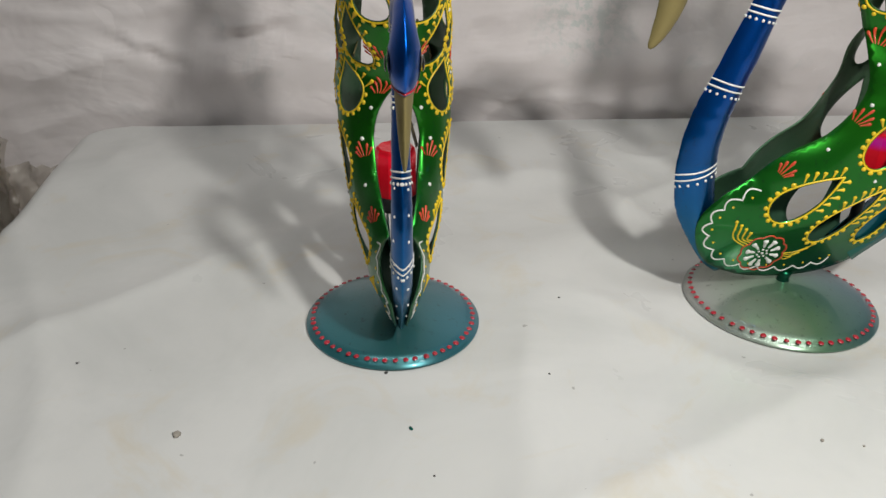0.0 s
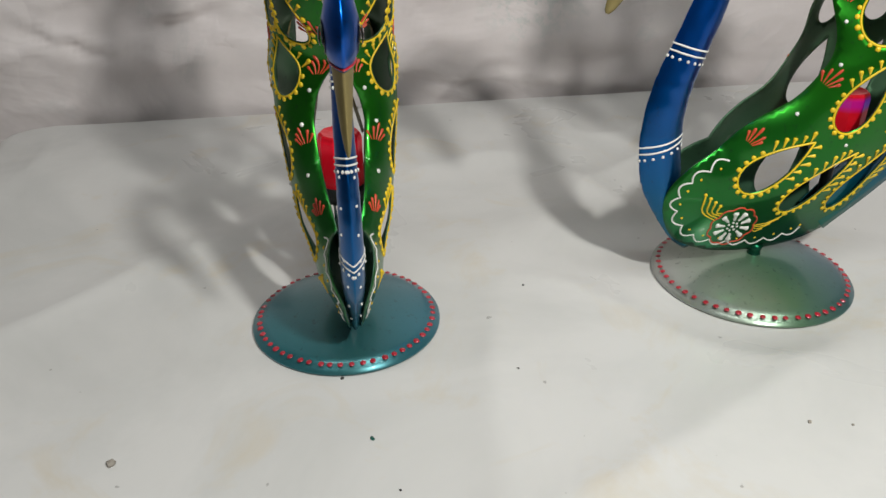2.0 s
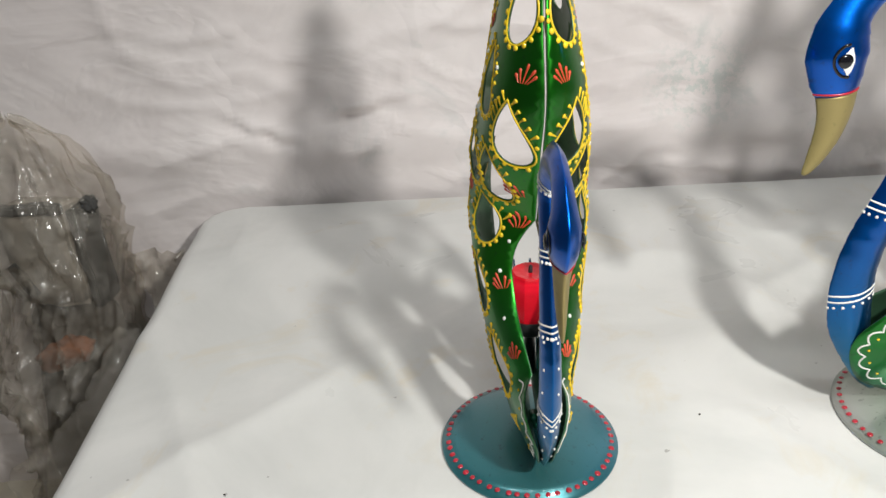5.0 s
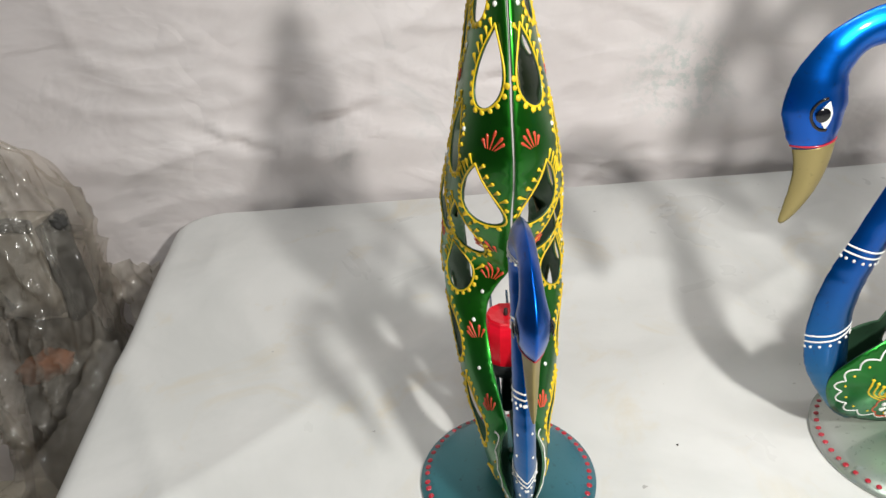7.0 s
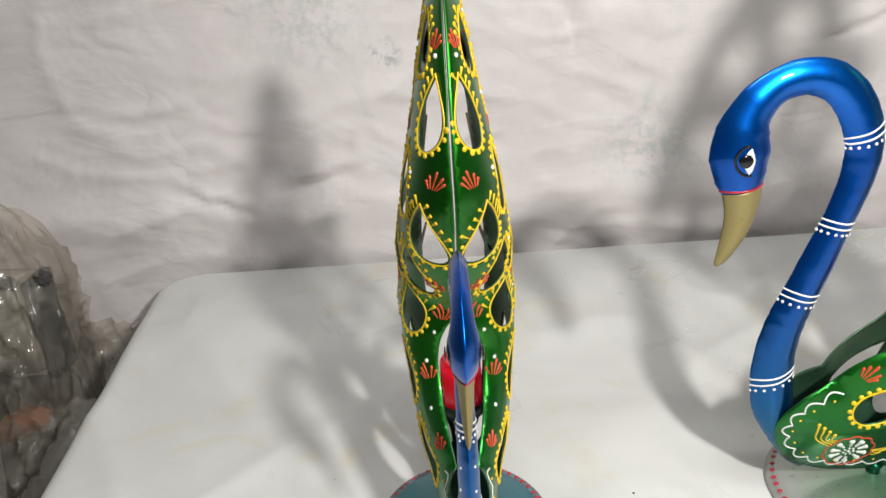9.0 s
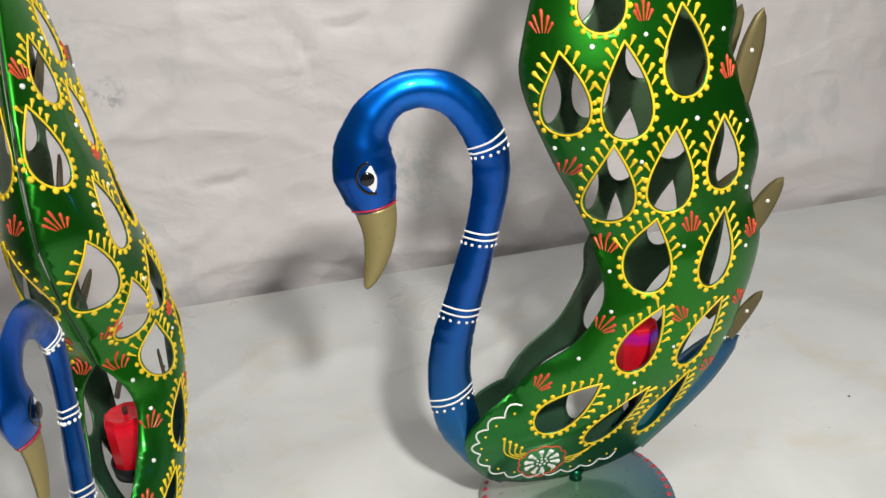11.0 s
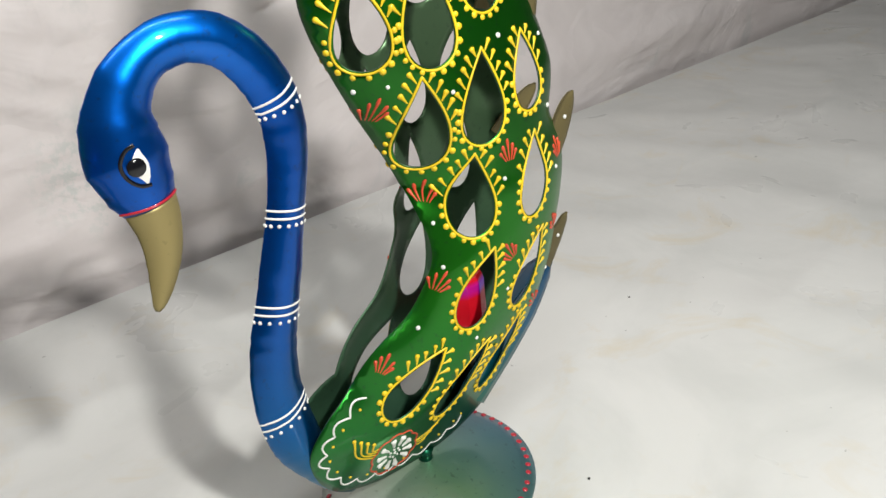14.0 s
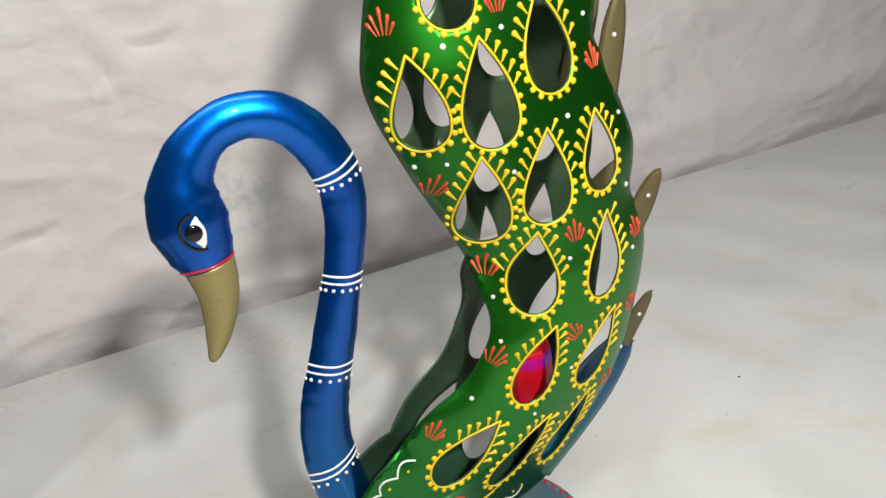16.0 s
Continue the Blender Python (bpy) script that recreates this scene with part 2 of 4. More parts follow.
# ---- mesh helpers ----


def mesh_of(name, verts, faces, mat, smooth=True):
    me = bpy.data.meshes.new(name)
    me.from_pydata([tuple(v) for v in verts], [], [tuple(f) for f in faces])
    me.validate()
    for mm in mat if isinstance(mat, (list, tuple)) else [mat]:
        me.materials.append(mm)
    me.polygons.foreach_set("use_smooth", [smooth] * len(me.polygons))
    me.update()
    return me


def part(name, verts, faces, mat, parent=None, label="", smooth=True):
    ob = new(name, mesh_of(name, verts, faces, mat, smooth))
    if parent is not None:
        ob.parent = parent
    return tagged(ob, label)


def from_bm(name, bm, mat, parent=None, label="", smooth=False):
    me = bpy.data.meshes.new(name)
    bm.to_mesh(me)
    bm.free()
    me.materials.append(mat)
    me.polygons.foreach_set("use_smooth", [smooth] * len(me.polygons))
    ob = new(name, me)
    if parent is not None:
        ob.parent = parent
    return tagged(ob, label)


def box(name, size, mat, at, parent=None, label="", bevel=0.004, turn=0.0):
    bm = bmesh.new()
    bmesh.ops.create_cube(bm, size=1.0)
    bmesh.ops.scale(bm, vec=size, verts=bm.verts)
    if bevel:
        bmesh.ops.bevel(bm, geom=bm.edges[:], offset=bevel, segments=2, affect="EDGES")
    ob = from_bm(name, bm, mat, parent, label)
    ob.matrix_basis = pose(*at, 0, 0, turn)
    return ob


def lathe(profile, n=48):
    """Vertices and faces of a profile of (radius, height) turned about z."""
    verts, faces = [], []
    for r, z in profile:
        for k in range(n):
            a = 2 * math.pi * k / n
            verts.append((r * math.cos(a), r * math.sin(a), z))
    for i in range(len(profile) - 1):
        for k in range(n):
            k2 = (k + 1) % n
            faces.append((i * n + k, i * n + k2, (i + 1) * n + k2, (i + 1) * n + k))
    faces.append(tuple(reversed(range(n))))
    faces.append(tuple(range((len(profile) - 1) * n, len(profile) * n)))
    return verts, faces


def grid_faces(nu, nv):
    return [(i * nv + j, (i + 1) * nv + j, (i + 1) * nv + j + 1, i * nv + j + 1) for i in range(nu - 1) for j in range(nv - 1)]


def smooth_line(points, step):
    """Catmull-Rom curve through points, sampled about every step."""
    p = np.array(points, float)
    q = np.vstack([2 * p[0] - p[1], p, 2 * p[-1] - p[-2]])
    out = []
    for i in range(1, len(q) - 2):
        n = max(1, int(round(np.linalg.norm(q[i + 1][:2] - q[i][:2]) / step)))
        for k in range(n):
            t = k / n
            out.append(0.5 * (2 * q[i] + (q[i + 1] - q[i - 1]) * t + (2 * q[i - 1] - 5 * q[i] + 4 * q[i + 1] - q[i + 2]) * t * t + (3 * q[i] - q[i - 1] - 3 * q[i + 1] + q[i + 2]) * t ** 3))
    out.append(p[-1])
    return np.array(out)


# ---- the room: wall, table, sheet ----
YAW = math.radians(4.9)  # the wall and the table stand turned by this


def placed(a, b, z=0.0):
    """From the table's own axes (along the wall, towards the wall) to the room's."""
    return (a * math.cos(YAW) - b * math.sin(YAW), a * math.sin(YAW) + b * math.cos(YAW), z)


WALL_B = 0.764


# chips and cracks in the plaster: place, half length, slant
CHIPS = [(0.137, 0.217, 0.03, 1.9), (0.182, 0.239, 0.025, 0.1), (-0.02, 0.3, 0.03, 0.5), (-0.1, 0.085, 0.045, 0.2), (-0.2, 0.07, 0.05, -0.35), (0.28, 0.33, 0.03, 1.7), (0.05, 0.11, 0.03, 0.1), (0.4, 0.2, 0.04, 0.3), (0.6, 0.28, 0.04, 0.15)]


def wall_relief(a, z):
    w1, w2 = noise.noise(Vector((a * 5, 1.7, z * 5))), noise.noise(Vector((a * 5, 8.3, z * 5)))
    low = noise.noise(Vector((a * 3.2, 4.1, z * 4.2))) * 0.008 + noise.noise(Vector((a * 9 + w1, 6.1, z * 12 + w2))) * 0.0015
    r1 = (1 - abs(noise.noise(Vector((a * 4.0 + w1, 9.0, z * 8.5 + w2))))) ** 7 * 0.005
    r2 = (1 - abs(noise.noise(Vector((a * 11 + 2 * w2, 3.0, z * 20 + 2 * w1))))) ** 9 * 0.0034
    patch = min(1.0, max(0.0, 0.45 + 1.6 * noise.noise(Vector((a * 3.1, 7, z * 4)))))
    rough = noise.fractal(Vector((a * 30, 1.0, z * 42)), 1.0, 2.0, 3) * 0.0016
    chip = 0.0
    for ca, cz, ln, an in CHIPS:
        du, dv = (a - ca) * math.cos(an) + (z - cz) * math.sin(an), -(a - ca) * math.sin(an) + (z - cz) * math.cos(an)
        dv += 0.004 * noise.noise(Vector((du * 60, ca * 9, 0)))
        if abs(du) < ln and abs(dv) < 0.03:
            fade = 1 - (du / ln) ** 2
            chip += fade * (0.0035 * math.exp(-((dv - 0.006) / 0.006) ** 2) - 0.0055 * math.exp(-(dv / 0.0045) ** 2))
    foot = 0.01 * math.exp(-((z - 0.055) / 0.022) ** 2) * (0.5 + 0.9 * noise.noise(Vector((a * 5, 2.2, 0))))
    return low + r1 * (0.35 + 0.65 * patch) + (r2 + rough) * patch + foot + chip


na = np.concatenate([np.arange(-1.5, -0.72, 0.06), np.arange(-0.72, 1.1, 0.0052), np.arange(1.1, 3.3, 0.06)])
nz = np.concatenate([np.arange(-0.76, -0.16, 0.06), np.arange(-0.16, 0.56, 0.0048), np.arange(0.56, 1.9, 0.06)])
wv = [placed(a, WALL_B - wall_relief(a, z), z) for a in na for z in nz]
tagged(part("wall_north", wv, grid_faces(len(na), len(nz)), PLASTER), "rough limewashed plaster wall behind the table", kind="structure")


def slab(name, size, at, mat, label):
    ob = box(name, size, mat, (0, 0, 0), bevel=0)
    ob.matrix_basis = pose(*at, 0, 0, math.degrees(YAW))
    return tagged(ob, label, kind="structure")


slab("wall_backing", (4.9, 0.1, 2.7), placed(0.85, WALL_B + 0.08, 0.55), PAINTED_WALL, "masonry behind the plaster")
slab("wall_south", (4.9, 0.1, 2.7), placed(0.85, -2.0, 0.55), PAINTED_WALL, "plain grey painted wall")
slab("wall_east", (0.1, 2.9, 2.7), placed(3.25, -0.6, 0.55), PAINTED_WALL, "plain grey painted wall")
slab("wall_west", (0.1, 2.9, 2.7), placed(-1.5, -0.6, 0.55), PAINTED_WALL, "plain grey painted wall")
slab("floor", (4.9, 2.9, 0.1), placed(0.85, -0.6, -0.8), CONCRETE, "grey concrete floor")
slab("ceiling", (4.9, 2.9, 0.1), placed(0.85, -0.6, 1.9), CEILING, "white painted ceiling")

TA0, TA1, TB0, TB1 = -0.262, 1.75, -0.28, 0.748
table = tagged(new("table"), "plain brown wooden table under a white sheet", "table")
table.matrix_basis = pose(*placed((TA0 + TA1) / 2, (TB0 + TB1) / 2, -0.75), 0, 0, math.degrees(YAW))
box("tabletop", (TA1 - TA0 - 0.03, TB1 - TB0 - 0.02, 0.03), WOOD, (0, 0, 0.73), table)
for sx in (-1, 1):
    for sy in (-1, 1):
        box("leg", (0.05, 0.05, 0.715), WOOD, (sx * 0.93, sy * 0.44, 0.3575), table)


def sheet_height(a, b):
    soft = noise.noise(Vector((a * 5.0, b * 4.0, 0.3))) * 0.0012
    w = noise.noise(Vector((a * 3, b * 3, 8))) * 0.8
    crease = (1 - abs(noise.noise(Vector((a * 9 + w, b * 4.5 - w, 2.0))))) ** 6 * 0.0042
    long = (1 - abs(noise.noise(Vector((a * 2.5 - b * 4.5, b * 1.3 + a, 5.0))))) ** 9 * 0.005
    high = soft + (crease + long) * min(1.0, max(0.05, (TB1 - b) / 0.09))
    # pressed flat under the two metal feet
    for x, y, r in ((0.215, 0.4185, 0.057), (-0.024, 0.395, 0.05)):
        fa, fb = x * math.cos(YAW) + y * math.sin(YAW), -x * math.sin(YAW) + y * math.cos(YAW)
        free = min(1.0, max(0.0, (math.hypot(a + R0 - fa, b - fb) - r - 0.002) / 0.03))
        high = min(high, 0.0006) * (1 - free) + high * free
    return high


R0 = 0.014
rows_a = np.concatenate([-np.array([0.3, 0.26, 0.22, 0.18, 0.14, 0.11, 0.08, 0.06, 0.045]), np.linspace(-0.03, 0, 7), np.arange(0.0055, 0.62, 0.0055), np.arange(0.63, TA1 - TA0, 0.02)])
cols_b = np.concatenate([np.arange(TB0, 0.1, 0.02), np.arange(0.1, TB1, 0.0055), [TB1]])
sv = []
for s in rows_a:
    for b in cols_b:
        # the back left corner is rounded
        inset = 0.0
        gap = TB1 - b
        if gap < 0.03:
            inset = 0.03 - math.sqrt(max(0.0, 0.03 ** 2 - (0.03 - gap) ** 2))
        e = TA0 + inset * math.exp(-max(0.0, s) / 0.05) + 0.004 * noise.noise(Vector((b * 6, 0, 0)))
        h = sheet_height(TA0 + s, b)
        if s >= 0:
            a, z = e + R0 + s, h
        elif s > -R0 * math.pi / 2:
            t = -s / R0
            a, z = e + R0 - R0 * math.sin(t), h - R0 + R0 * math.cos(t)
        else:
            a, z = e + 0.006 * noise.noise(Vector((b * 9, s * 3, 1))) * min(1, -s * 10), h - R0 - (-s - R0 * math.pi / 2)
        sv.append(placed(a, b, z))
sheet = tagged(part("table_sheet", sv, grid_faces(len(rows_a), len(cols_b)), CLOTH), "white vinyl sheet with soft creases and stains, spread over the table", "tablecloth")

# ---- the peacock candle holders ----
# Profile in millimetres: u forward towards the beak, w upward.
RIDGE = [(-52, 400), (-41, 393), (-28, 378), (-15, 357), (-4, 335), (6, 312), (13, 290), (18, 271), (20.5, 256), (18, 242), (11.5, 225), (3, 206), (-8, 184), (-14.5, 169)]
OPENING = [(-14.5, 169), (-14.9, 157), (-16.5, 143.5), (-13.3, 132), (-1.5, 115.5), (15.5, 105), (25.5, 97), (33, 88)]
CHEST = [(33, 88), (42, 83), (50, 77.5), (58, 67), (60, 55.5), (56, 41), (47, 30), (31, 23), (18, 20), (0, 19), (-20, 20.5), (-36, 24.5), (-50, 31)]
BACK = [(-50, 31), (-62.5, 55), (-75, 75.2), (-84, 91), (-91.4, 107.5), (-95, 123.6), (-98.6, 138), (-101.2, 155.5), (-99.7, 171.5), (-94, 184.5), (-95.8, 197), (-96.6, 209), (-93, 222), (-88.8, 234), (-84, 247), (-80, 258), (-82.3, 273.1), (-80.2, 286.6), (-83.7, 300.2), (-87.4, 317.9), (-84.1, 337.7), (-78.9, 357.7), (-70.6, 379.8), (-60.9, 394.0), (-52, 400)]
RIDGE_L, OPENING_L, CHEST_L, BACK_L = (smooth_line(p, 2.5) for p in (RIDGE, OPENING, CHEST, BACK))
OUTLINE = np.vstack([RIDGE_L[:-1], OPENING_L[:-1], CHEST_L[:-1], BACK_L[:-1]])
# round end, tip and width of every teardrop opening
HOLES = [((1.5, 226.5), (5.4, 263.3), 18.5), ((-24.0, 223.5), (-22.6, 266.0), 22.5), ((-53.8, 240.3), (-50.7, 279.5), 22), ((-18.8, 179.0), (-17.4, 219.6), 19), ((-43.0, 185.8), (-46.6, 225.3), 20.5), ((-71.6, 193.9), (-72.6, 227.3), 18), ((-34.2, 143.4), (-38.8, 180.7), 19.5), ((-67.2, 143.0), (-73.6, 182.0), 17), ((-24.4, 98.4), (-42.4, 134.4), 18.5), ((-57.3, 95.5), (-76.4, 132.4), 15.5), ((20.8, 65.6), (-11.5, 91.5), 18), ((-8.0, 49.0), (-38.8, 83.6), 16.5), ((-42.0, 44.8), (-63.6, 87.4), 14), ((-12.1, 272.0), (-16.4, 306.0), 20), ((-44.6, 289.1), (-44.3, 324.0), 19), ((-68.0, 284.4), (-69.3, 318.0), 15), ((-21.5, 318.0), (-28.4, 350.1), 17), ((-54.1, 334.0), (-52.2, 366.1), 17)]
SPRAYS = [(20.2, 95, 40), (-12.6, 126.4, 40), (-55.8, 178.2, 0), (-19.1, 166, 15), (0, 208.5, 15), (-54.3, 129.6, -30), (-92.4, 168, -10), (-91.5, 128.8, -25), (-76.6, 248.5, -5), (15.2, 276.3, 0), (-31.8, 278.8, 0), (-0.3, 308.0, 10), (-72.2, 335.9, -5), (-38.2, 376.1, 0), (-79, 88, -30)]
WDOTS = [(19.2, 256.5), (5.5, 218.4), (-4.8, 219.2), (-4.6, 192.9), (-19.4, 152.9), (-18.3, 132.6), (-1.4, 107.2), (-30, 212), (-57.4, 229.3), (-83.3, 250), (-87.6, 222.9), (-88.6, 189.8), (-88, 160.2), (-97.5, 143.3), (-52.1, 166.8), (-50.5, 109.2), (-29.8, 90.3), (-86, 102.5), (-8.2, 266), (-32.6, 269.2), (-73.4, 267),
         (5, 288), (-30, 304), (-58, 312), (-8, 330), (-40, 348), (-66, 356), (-48, 386)]


FORM = {"k": 1.0, "wide": 1.0, "shut": 0.5, "neck": None, "arch": 1.0}  # size, breadth and how far the front opening is pinched


def line_distance(p, line):
    """Distance of every point in p from a polyline."""
    p = np.atleast_2d(p)
    a, b = line[:-1], line[1:]
    ab = b - a
    t = np.clip(((p[:, None] - a) * ab).sum(-1) / (ab * ab).sum(-1), 0, 1)
    return np.linalg.norm(p[:, None] - a - t[..., None] * ab, axis=-1).min(1)


def bulge(p):
    """Half the width of the hollow body at points (u, w), mm: closed along the ridge and the breast, rounding in again at the back edge."""
    p = np.atleast_2d(np.array(p, float))
    d = np.minimum(line_distance(p, RIDGE_L), line_distance(p, CHEST_L) * 0.4 + np.interp(p[:, 1], [18, 52, 86], [1.4, 3.3, 9.2]))
    wide = np.interp(p[:, 1], [20, 50, 75, 115, 160, 200, 250, 288, 320, 360, 400], [11.2, 16, 20.7, 22.7, 24.6, 22.9, 17.3, 13.2, 9.8, 6.2, 1.8])
    front, rear = line_distance(p, OPENING_L), line_distance(p, BACK_L)
    return 0.5 + wide * (1 - np.exp(-d / 18.0)) * (1 - FORM["shut"] * np.exp(-front / 12.0)) * (1 - 0.5 * np.exp(-rear / 20.0))


def inside(p, poly):
    x, y = p[:, 0][:, None], p[:, 1][:, None]
    x1, y1 = poly[:, 0], poly[:, 1]
    x2, y2 = np.roll(x1, -1), np.roll(y1, -1)
    with np.errstate(divide="ignore", invalid="ignore"):
        cross = ((y1 > y) != (y2 > y)) & (x < (x2 - x1) * (y - y1) / (y2 - y1) + x1)
    return cross.sum(1) % 2 == 1


def teardrop(bottom, tip, width, n=36, grow=0.0):
    """Closed outline of a teardrop from its round end to its tip, made wider by grow."""
    b, t = np.array(bottom, float), np.array(tip, float)
    along = (t - b) / np.linalg.norm(t - b)
    across = np.array([-along[1], along[0]])
    b, t = b - along * grow, t + along * grow * 1.6
    length = np.linalg.norm(t - b)
    th = np.linspace(0, 2 * math.pi, n, endpoint=False)
    x = (1 + np.cos(th)) / 2
    y = np.sin(th) * np.abs(np.sin(th / 2)) ** 1.1
    y = y / np.abs(y).max() * (width / 2 + grow)
    return b + along * (x * length)[:, None] + across * y[:, None]


# the smaller bird's openings sit higher along the ridge
HOLES_SMALL, SPRAYS_SMALL = list(HOLES), list(SPRAYS)
HOLES_SMALL[0], HOLES_SMALL[1], HOLES_SMALL[3], HOLES_SMALL[6], HOLES_SMALL[13] = ((-4.5, 210.5), (5, 250.5), 18.5), ((-22, 236), (-19, 277), 20), ((-26.5, 179.5), (-20, 216.5), 18.5), ((-35, 146), (-39, 179), 18.5), ((2, 281), (-4, 320), 17.5)
SPRAYS_SMALL[4], SPRAYS_SMALL[9], SPRAYS_SMALL[10], SPRAYS_SMALL[11] = (-12.5, 190, 10), (12, 266, 0), (-38, 286, 0), (-11, 337, 5)


def shell_surface(holes):
    """Triangles of one half of the body, with all openings cut through."""
    from mathutils import geometry
    rng = random.Random(5)
    loops = [OUTLINE] + [teardrop(*h) for h in holes]
    pts, edges = [], []
    for loop in loops:
        k = len(pts)
        pts += [tuple(q) for q in loop]
        edges += [(k + i, k + (i + 1) % len(loop)) for i in range(len(loop))]
    gridp = np.array([(u + (1.5 if r % 2 else 0), w) for r, w in enumerate(np.arange(18, 400, 2.7)) for u in np.arange(-114, 60, 3.0)])
    keep = inside(gridp, OUTLINE)
    for loop in loops:
        keep &= line_distance(gridp, np.vstack([loop, loop[:1]])) > 1.3
    pts += [tuple(q) for q in gridp[keep]]
    v, _, f, *_ = geometry.delaunay_2d_cdt([Vector(q) for q in pts], edges, [], 0, 1e-4)
    v = np.array([tuple(q) for q in v])
    tri = np.array([list(q) for q in f])
    mid = v[tri].mean(1)
    ok = inside(mid, OUTLINE)
    for loop in loops[1:]:
        ok &= ~inside(mid, loop)
    return v, tri[ok]


SHELLS = {False: shell_surface(HOLES), True: shell_surface(HOLES_SMALL)}


def on_shell(p, side, lift=0.0):
    """Points of the body's outer skin in metres, and the normals there."""
    p = np.atleast_2d(np.array(p, float))
    y = bulge(p)
    e = 0.5
    gu = (bulge(p + [e, 0]) - bulge(p - [e, 0])) / (2 * e)
    gw = (bulge(p + [0, e]) - bulge(p - [0, e])) / (2 * e)
    k, wide = FORM["k"], FORM["wide"]
    n = np.stack([-gu * wide, np.ones(len(p)), -gw * wide], 1)
    n /= np.linalg.norm(n, axis=1)[:, None]
    q = np.stack([p[:, 0], y * wide, p[:, 1]], 1) * k + n * lift
    flip = np.array([1, side, 1])
    return q * flip / 1000, n * flip


class Paint:
    """Collects raised strokes and dots of relief paint laid on some surface."""

    def __init__(self, surface):
        self.surface, self.verts, self.faces = surface, [], []

    def stroke(self, line, radii, closed=False, rise=1.0):
        line = np.array(line, float)
        n = len(line)
        radii = np.broadcast_to(np.array(radii, float), (n,))
        pos, nor = self.surface(line)
        if closed:
            tan = np.roll(pos, -1, 0) - np.roll(pos, 1, 0)
        else:
            tan = np.gradient(pos, axis=0)
        tan /= np.linalg.norm(tan, axis=1)[:, None] + 1e-12
        side = np.cross(tan, nor)
        k0 = len(self.verts)
        ring = [(-1.0, -0.15), (-0.8, 0.42), (0.0, 0.72), (0.8, 0.42), (1.0, -0.15)]
        for i in range(n):
            for s, h in ring:
                self.verts.append(pos[i] + (side[i] * s + nor[i] * h * rise) * radii[i] * FORM["k"] ** 0.6 / 1000)
        m = len(ring)
        for i in range(n if closed else n - 1):
            j = (i + 1) % n
            for k in range(m - 1):
                self.faces.append((k0 + i * m + k, k0 + i * m + k + 1, k0 + j * m + k + 1, k0 + j * m + k))
        return self

    def drop(self, a, b, big, small):
        """A teardrop stroke with its round head at b, its tail at a."""
        a, b = np.array(a, float), np.array(b, float)
        t = np.array([0, 0.2, 0.45, 0.65, 0.78, 0.9, 0.97, 1.0])
        r = np.array([0.3, 0.45, 0.55, 0.75, 1.0, 0.95, 0.6, 0.05]) * big
        r[:2] = small * 0.6, small
        return self.stroke(a + (b - a) * t[:, None], r)

    def dot(self, c, r, rise=1.0, n=8):
        c = np.array(c, float)
        pos, nor = self.surface(c[None])
        pos, nor = pos[0], nor[0]
        e1 = np.cross(nor, (0.3, 0.2, 1.0))
        e1 /= np.linalg.norm(e1)
        e2 = np.cross(nor, e1)
        k0 = len(self.verts)
        for rr, hh in ((1.0, -0.1), (0.85, 0.35), (0.45, 0.6)):
            for k in range(n):
                an = 2 * math.pi * k / n
                self.verts.append(pos + (e1 * math.cos(an) * rr + e2 * math.sin(an) * rr + nor * hh * rise) * r / 1000)
        self.verts.append(pos + nor * 0.68 * rise * r / 1000)
        for i in range(2):
            for k in range(n):
                k2 = (k + 1) % n
                self.faces.append((k0 + i * n + k, k0 + i * n + k2, k0 + i * n + n + k2, k0 + i * n + n + k))
        for k in range(n):
            self.faces.append((k0 + 2 * n + k, k0 + 2 * n + (k + 1) % n, k0 + 3 * n))
        return self

    def done(self, name, mat, parent, label=""):
        return part(name, self.verts, self.faces, mat, parent, label)


def rotated(v, deg):
    c, s = math.cos(math.radians(deg)), math.sin(math.radians(deg))
    return np.array([v[0] * c - v[1] * s, v[0] * s + v[1] * c])


